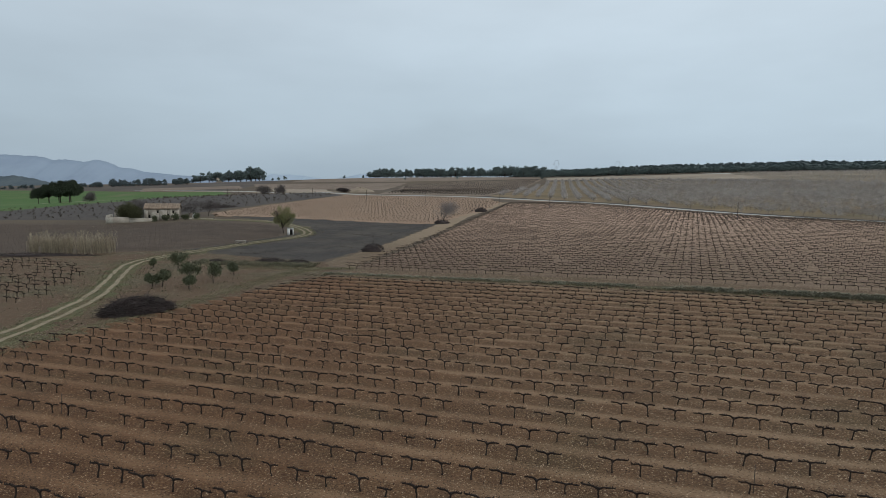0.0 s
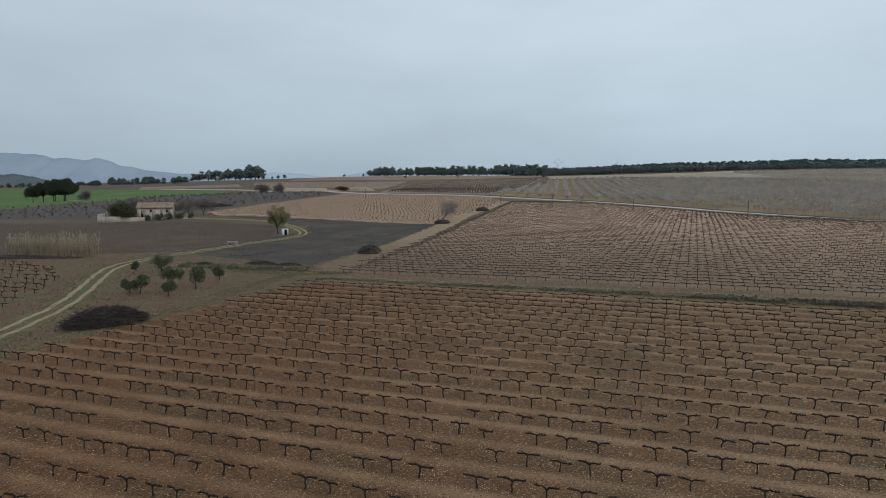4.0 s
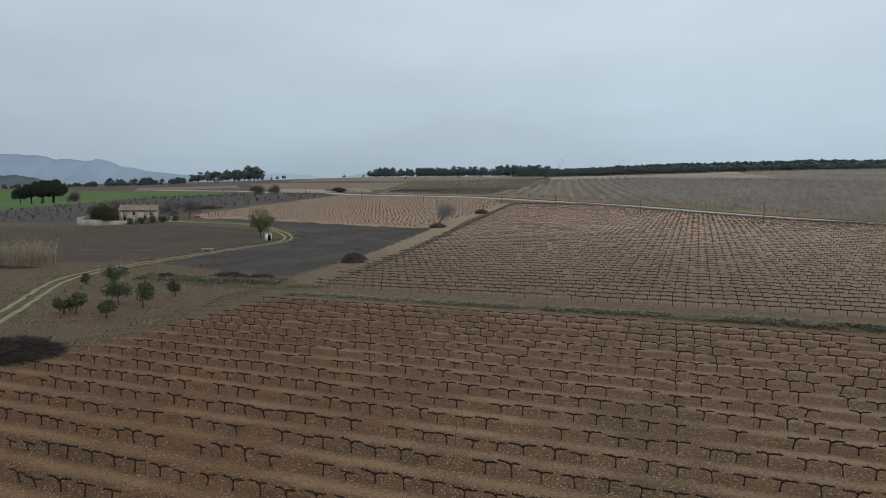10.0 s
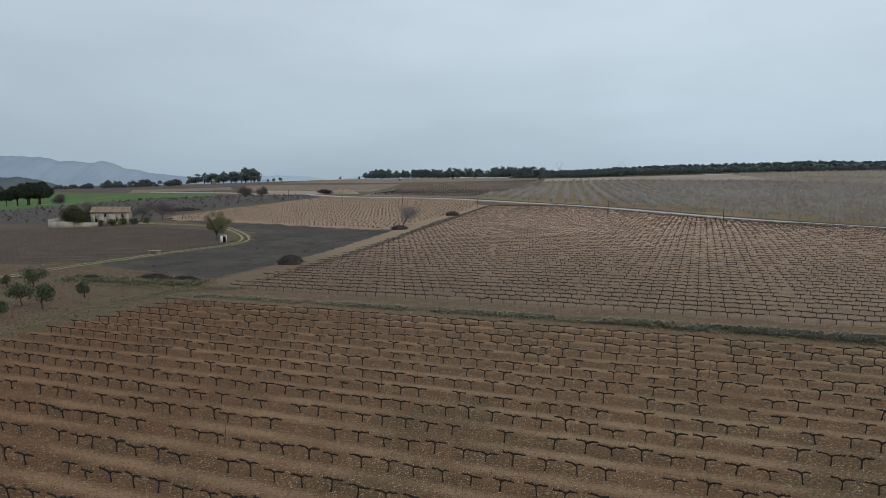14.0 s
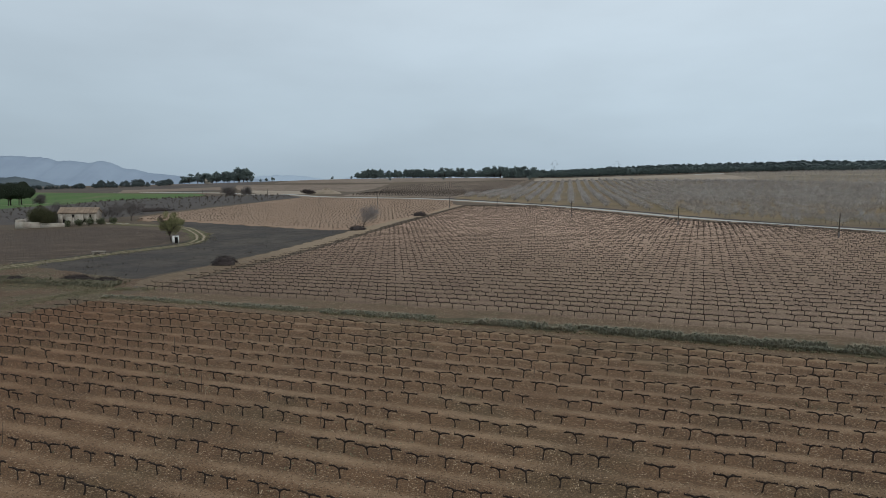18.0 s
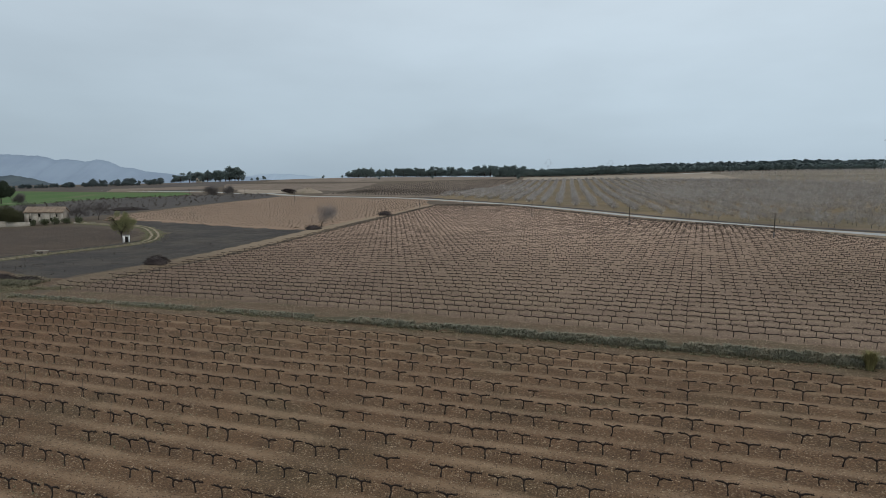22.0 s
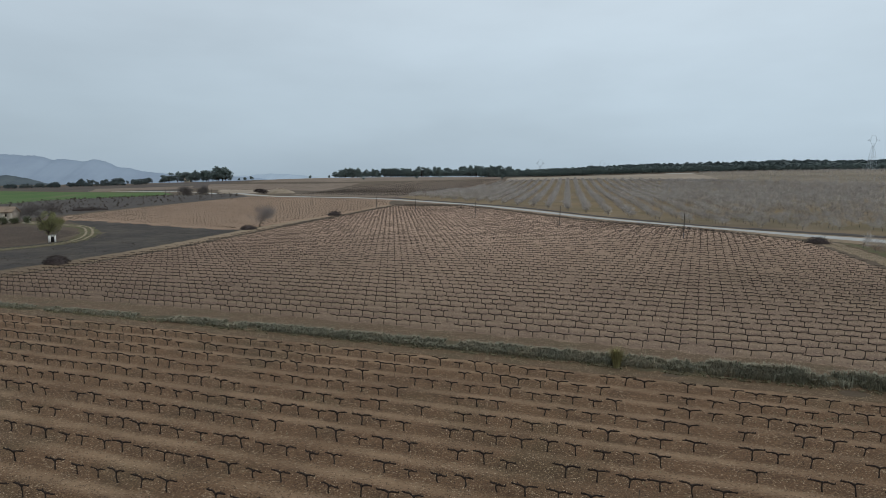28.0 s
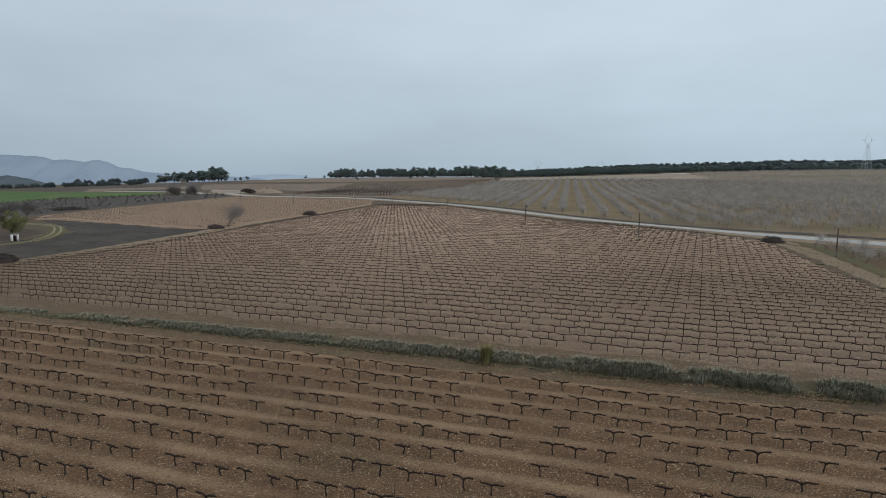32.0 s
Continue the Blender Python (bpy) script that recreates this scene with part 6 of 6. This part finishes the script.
def ground_cover():
    r = np.random.default_rng(91)
    grass = [tuft_shape(r, 18, 0.55, 0.6, 0.02) for _ in range(5)]
    X, Y = in_rows(r, 15000, 99.05, 100.45, -75, 120)
    clump = np.array([noise.noise((x * 0.35, y * 0.35, 5)) for x, y in zip(X, Y)]) + r.normal(0, 0.12, len(X)) > -0.16
    k = clump & (X > -24) & (X < 165) & (r.random(len(X)) < np.clip(0.45 + X / 90, 0.3, 1))
    for seed, sel, lo, hi in ((92, k & (X < 30), 0.35, 0.8), (82, k & (X >= 30) & (X < 88), 0.45, 1.0), (81, k & (X >= 88), 0.6, 1.5)):
        strewn("bank_grass", seed, X[sel], Y[sel], grass, lo, hi, M["grass"], "rough grey-green grass on the bank between vineyards", "grass")
    low = [tuft_shape(r, 7, 0.20, 0.3) for _ in range(3)]
    X, Y = in_rows(r, 5000, 98.55, 99.45, -72, 130)
    k = (X > -24) & (X < 165) & (np.array([noise.noise((x * 0.25, y * 0.25, 2)) for x, y in zip(X, Y)]) + r.normal(0, 0.1, len(X)) > -0.12)
    strewn("low_grass", 93, X[k], Y[k], low, 0.4, 1.1, M["turf"], "short green grass along the foot of the bank", "grass")
    # weeds on the rough ground by the track
    P = r.random((9000, 2)) * [85, 95] + [-108, 58]
    k = inside(P[:, 0], P[:, 1], [(-58, 50), (-46, 64), (-38, 81), (-27, 112), (-30, 128)], [(-84, 60), (-80, 90), (-80, 118), (-84, 140), (-66, 150)])
    k &= np.array([noise.noise((x * 0.09, y * 0.09, 0)) for x, y in P]) + r.normal(0, 0.25, 9000) > 0.05
    strewn("rough_grass", 94, P[k, 0], P[k, 1], low, 0.5, 1.2, M["rough"], "patchy rough grass beside the farm track", "grass")
    X = -54 + 26 * r.random(1600)
    Y = 129 - (X + 52) * 0.22 + r.normal(0, 1.5, 1600)
    strewn("rough_grass", 95, X, Y, grass, 0.5, 1.2, M["rough"], "tall rough grass at the edge of the fallow field", "grass")
    X = -56 + 36 * r.random(2400)
    Y = 124.5 - (X + 52) * 0.2 + r.normal(0, 1.6, 2400)
    k = (r.random(2400) < np.clip((X + 56) / 22, 0.1, 1)) & ((X - 0.38 * (Y - 118)) < -25)
    strewn("rough_grass", 85, X[k], Y[k], low, 0.4, 1.0, M["turf"], "thin green grass on the headland corner", "grass")
    C = smooth_line([(-44, 60), (-37, 80), (-34.5, 92), (-33, 100), (-31.5, 112), (-27, 120), (-19, 119)], 300)
    i = r.integers(0, 300, 5200)
    strewn("rough_grass", 84, C[i, 0] + r.normal(0, 1.2, 5200), C[i, 1] + r.normal(0, 0.8, 5200), low, 0.3, 0.8, M["turf"], "thin dry grass along the vineyard edge", "grass")
    # fallow field weeds
    weed = [tuft_shape(r, 9, 0.55, 0.5, 0.05) for _ in range(3)]
    P = r.random((6000, 2)) * [62, 112] + [-68, 126]
    k = inside(P[:, 0], P[:, 1], [(-64, 152), (-55, 184), (-51, 206), (-52, 222)], [(-32, 130), (-19, 170), (-10, 205), (-8, 230)])
    k &= np.array([noise.noise((x * 0.12, y * 0.12, 3)) for x, y in P]) + r.normal(0, 0.3, 6000) > 0.12
    strewn("dry_weeds", 96, P[k, 0], P[k, 1], weed, 0.2, 0.6, M["weed"], "dark dry weeds standing in the fallow field", "weeds")
    # bushes on the grey field
    bush = []
    for q in range(3):
        c = r.normal(0, 0.35, (6, 3)) + [0, 0, 0.6]
        bush.append(leaves(r, c, 0.6, 110, 0.15, 0.8))
    a, b = np.meshgrid(np.arange(-470, -70, 7.0), np.arange(280, 520, 6.0))
    X, Y = a.ravel() + r.normal(0, 1.2, a.size), b.ravel() + r.normal(0, 1.2, a.size)
    k = inside(X, Y, [(-460, 288), (-240, 284), (-148, 282), (-131, 314), (-84, 438)], [(-460, 326), (-242, 362), (-226, 415), (-235, 515), (-108, 486)]) & (r.random(len(X)) > 0.25)
    strewn("low_bushes", 97, X[k], Y[k], bush, 0.45, 1.0, M["weed"], "low dark bushes dotted over the grey field", "bushes")
    # stones
    V = np.array([(1, 0, 0), (-0.8, 0.1, 0), (0.1, 0.8, 0), (0, -0.9, 0.05), (0.1, 0, 0.7)])
    F = np.array([(0, 2, 4), (2, 1, 4), (1, 3, 4), (3, 0, 4)])
    X, Y = in_rows(r, 310000, 28, 97, -75, 130)
    band = 0.5 + 0.5 * np.cos(((X * ACROSS[0] + Y * ACROSS[1]) - FIRST - 1.97) * 2 * math.pi / PITCH)
    patch = np.sin(X * 0.13 + 2 * np.sin(Y * 0.09)) * np.sin(Y * 0.17 + np.sin(X * 0.05))
    left = np.interp(Y, [0, 64, 82, 113], [-66, -43, -36, -25])
    k = (X > left) & (X < 150) & (r.random(len(X)) < (0.14 + 0.9 * band ** 3 + 0.15 * patch) * np.clip(1.5 - Y / 75, 0.25, 1))
    strewn("field_stones", 98, X[k], Y[k], [(V, F), (V * [0.8, 1.2, 0.9], F)], 0.017, 0.055, M["stone"], "pale stones strewn over the vineyard soil", "stones", 0.05)
    # scattered weeds between the near rows
    X, Y = in_rows(r, 26000, 40, 93, -45, 110)
    k = (np.array([noise.noise((x * 0.07, y * 0.11, 7)) for x, y in zip(X, Y)]) + r.normal(0, 0.12, len(X)) > 0.38) & (X > np.interp(Y, [0, 64, 82, 113], [-64, -42, -35, -24]))
    strewn("low_weeds", 83, X[k], Y[k], low, 0.2, 0.55, M["turf"], "low green weeds between the vine rows", "weeds")
    # reeds
    cane = []
    for q in range(5):
        bits = []
        for c in range(4):
            x, y = r.normal(0, 0.3, 2)
            h = 3.3 + 1.7 * r.random()
            dx, dy = r.normal(0, 0.3, 2)
            bits.append(tube([(x, y, 0), (x + dx * 0.4, y + dy * 0.4, h * 0.6), (x + dx, y + dy, h)], [0.02, 0.018, 0.008], 3))
            bits.append(slivers(r, [(x + dx * 0.9, y + dy * 0.9, h * 0.9), (x + dx * 0.6, y + dy * 0.6, h * 0.65), (x + dx * 0.3, y + dy * 0.3, h * 0.4)], 0.25, 14, 0.6, 0.02, 1.6))
        cane.append(join(bits))
    X, Y = -99 + 20 * r.random(230), 140.5 + 5 * r.random(230)
    strewn("cane_thicket", 99, X, Y, cane, 0.7, 1.1, M["reed"], "tall thicket of dry greyish-tan cane", "cane")
    # grass that feathers the farm track and the field edges
    C = smooth_line(TRACK, 900)
    i = r.integers(0, 620, 9000)
    o = r.normal(0, 1.9, 9000)
    k = np.abs(np.abs(o) - 0.95) > 0.38
    T = np.gradient(C, axis=0)
    T /= np.linalg.norm(T, axis=1)[:, None]
    X, Y = C[i, 0] - T[i, 1] * o, C[i, 1] + T[i, 0] * o
    strewn("track_grass", 88, X[k], Y[k], low, 0.35, 0.8, M["turf"], "short green grass along the farm track", "grass", 0.08)
    C = smooth_line([(138, 70), (149, 128), (155, 160), (158, 175)], 400)
    i = r.integers(0, 400, 5000)
    X, Y = C[i, 0] - 1 + r.normal(0, 1.5, 5000), C[i, 1]
    strewn("track_grass", 89, X, Y, low, 0.25, 0.6, M["turf"], "green grass strip beside the earth path", "grass", 0.05)
    # stones on the rough ground and the headland
    P = r.random((70000, 2)) * [125, 95] + [-150, 40]
    k = inside(P[:, 0], P[:, 1], [(-60, 40), (-45, 64), (-37, 81), (-26, 112), (-30, 128)], [(-150, 45), (-140, 90), (-130, 118), (-104, 140), (-66, 150)])
    strewn("field_stones", 87, P[k, 0], P[k, 1], [(V, F)], 0.012, 0.05, M["stone"], "pale stones on the rough earth by the track", "stones", 0.05)
    X, Y = in_rows(r, 30000, 95, 120, -60, 125)
    k = (X > -22) & (X < 132)
    strewn("field_stones", 86, X[k], Y[k], [(V, F)], 0.015, 0.05, M["stone"], "pale stones along the headland", "stones", 0.07)


ground_cover()


def tussock(x, y):
    r = np.random.default_rng(101)
    ob = thing("grass_tussock", x, y, label="large spiky green-yellow grass tussock on the bank", category="grass tussock")
    part("blades", tuft_shape(r, 520, 2.0, 1.1, 0.02), M["tussock"], ob)


tussock(80.1, 77.6)
heap(-92, 138.5, 14.0, 1.3, 0.7, 500, "long dark bank of cut cane and debris below the reeds", 0.0, 1.0)
heap(-130, 336, 10.0, 2.0, 1.7, 560, "low dark hedge of cut branches in the grey field", 0.35, 1.6)


def stakes():
    """Thin leaning end stakes of the rows and a few thin posts among the vines."""
    r = np.random.default_rng(103)
    me = mesh_of("row_stake", *tube([(0, 0, -0.2), (0.02, 0, 0.7), (0.03, 0.01, 1.35)], [0.02, 0.019, 0.016], 5), M["trunk"])
    spots = []
    for s in np.arange(111.53, 190, 3.015):
        y = np.interp(s, [100, 220], [70, 180])
        for _ in range(12):
            x = float(np.interp(y, [70, 180], [133.6, 151.6]))
            y = (s - x * BACK_ACROSS[0]) / BACK_ACROSS[1]
        spots.append((x, y, 0.25))
    for i in range(24):
        a = r.uniform(-40, 95)
        s = FIRST + PITCH * r.integers(-7, 13)
        x, y = s * ACROSS[0] + a * ROW[0], s * ACROSS[1] + a * ROW[1]
        if x > np.interp(y, [0, 64, 82, 113], [-64, -42, -35, -24]):
            spots.append((x, y, 0.04))
    for x, y, lean in spots:
        ob = new("row_stake", me)
        ob.matrix_world = Matrix.Translation((x, y, ground_z(x, y) + 0.06)) @ Euler((r.normal(0, 0.04), lean + r.normal(0, 0.03), r.random() * 0.5)).to_matrix().to_4x4()
        tagged(ob, "thin grey stake standing in a vine row", "stake", "stakes in the vine rows")


stakes()
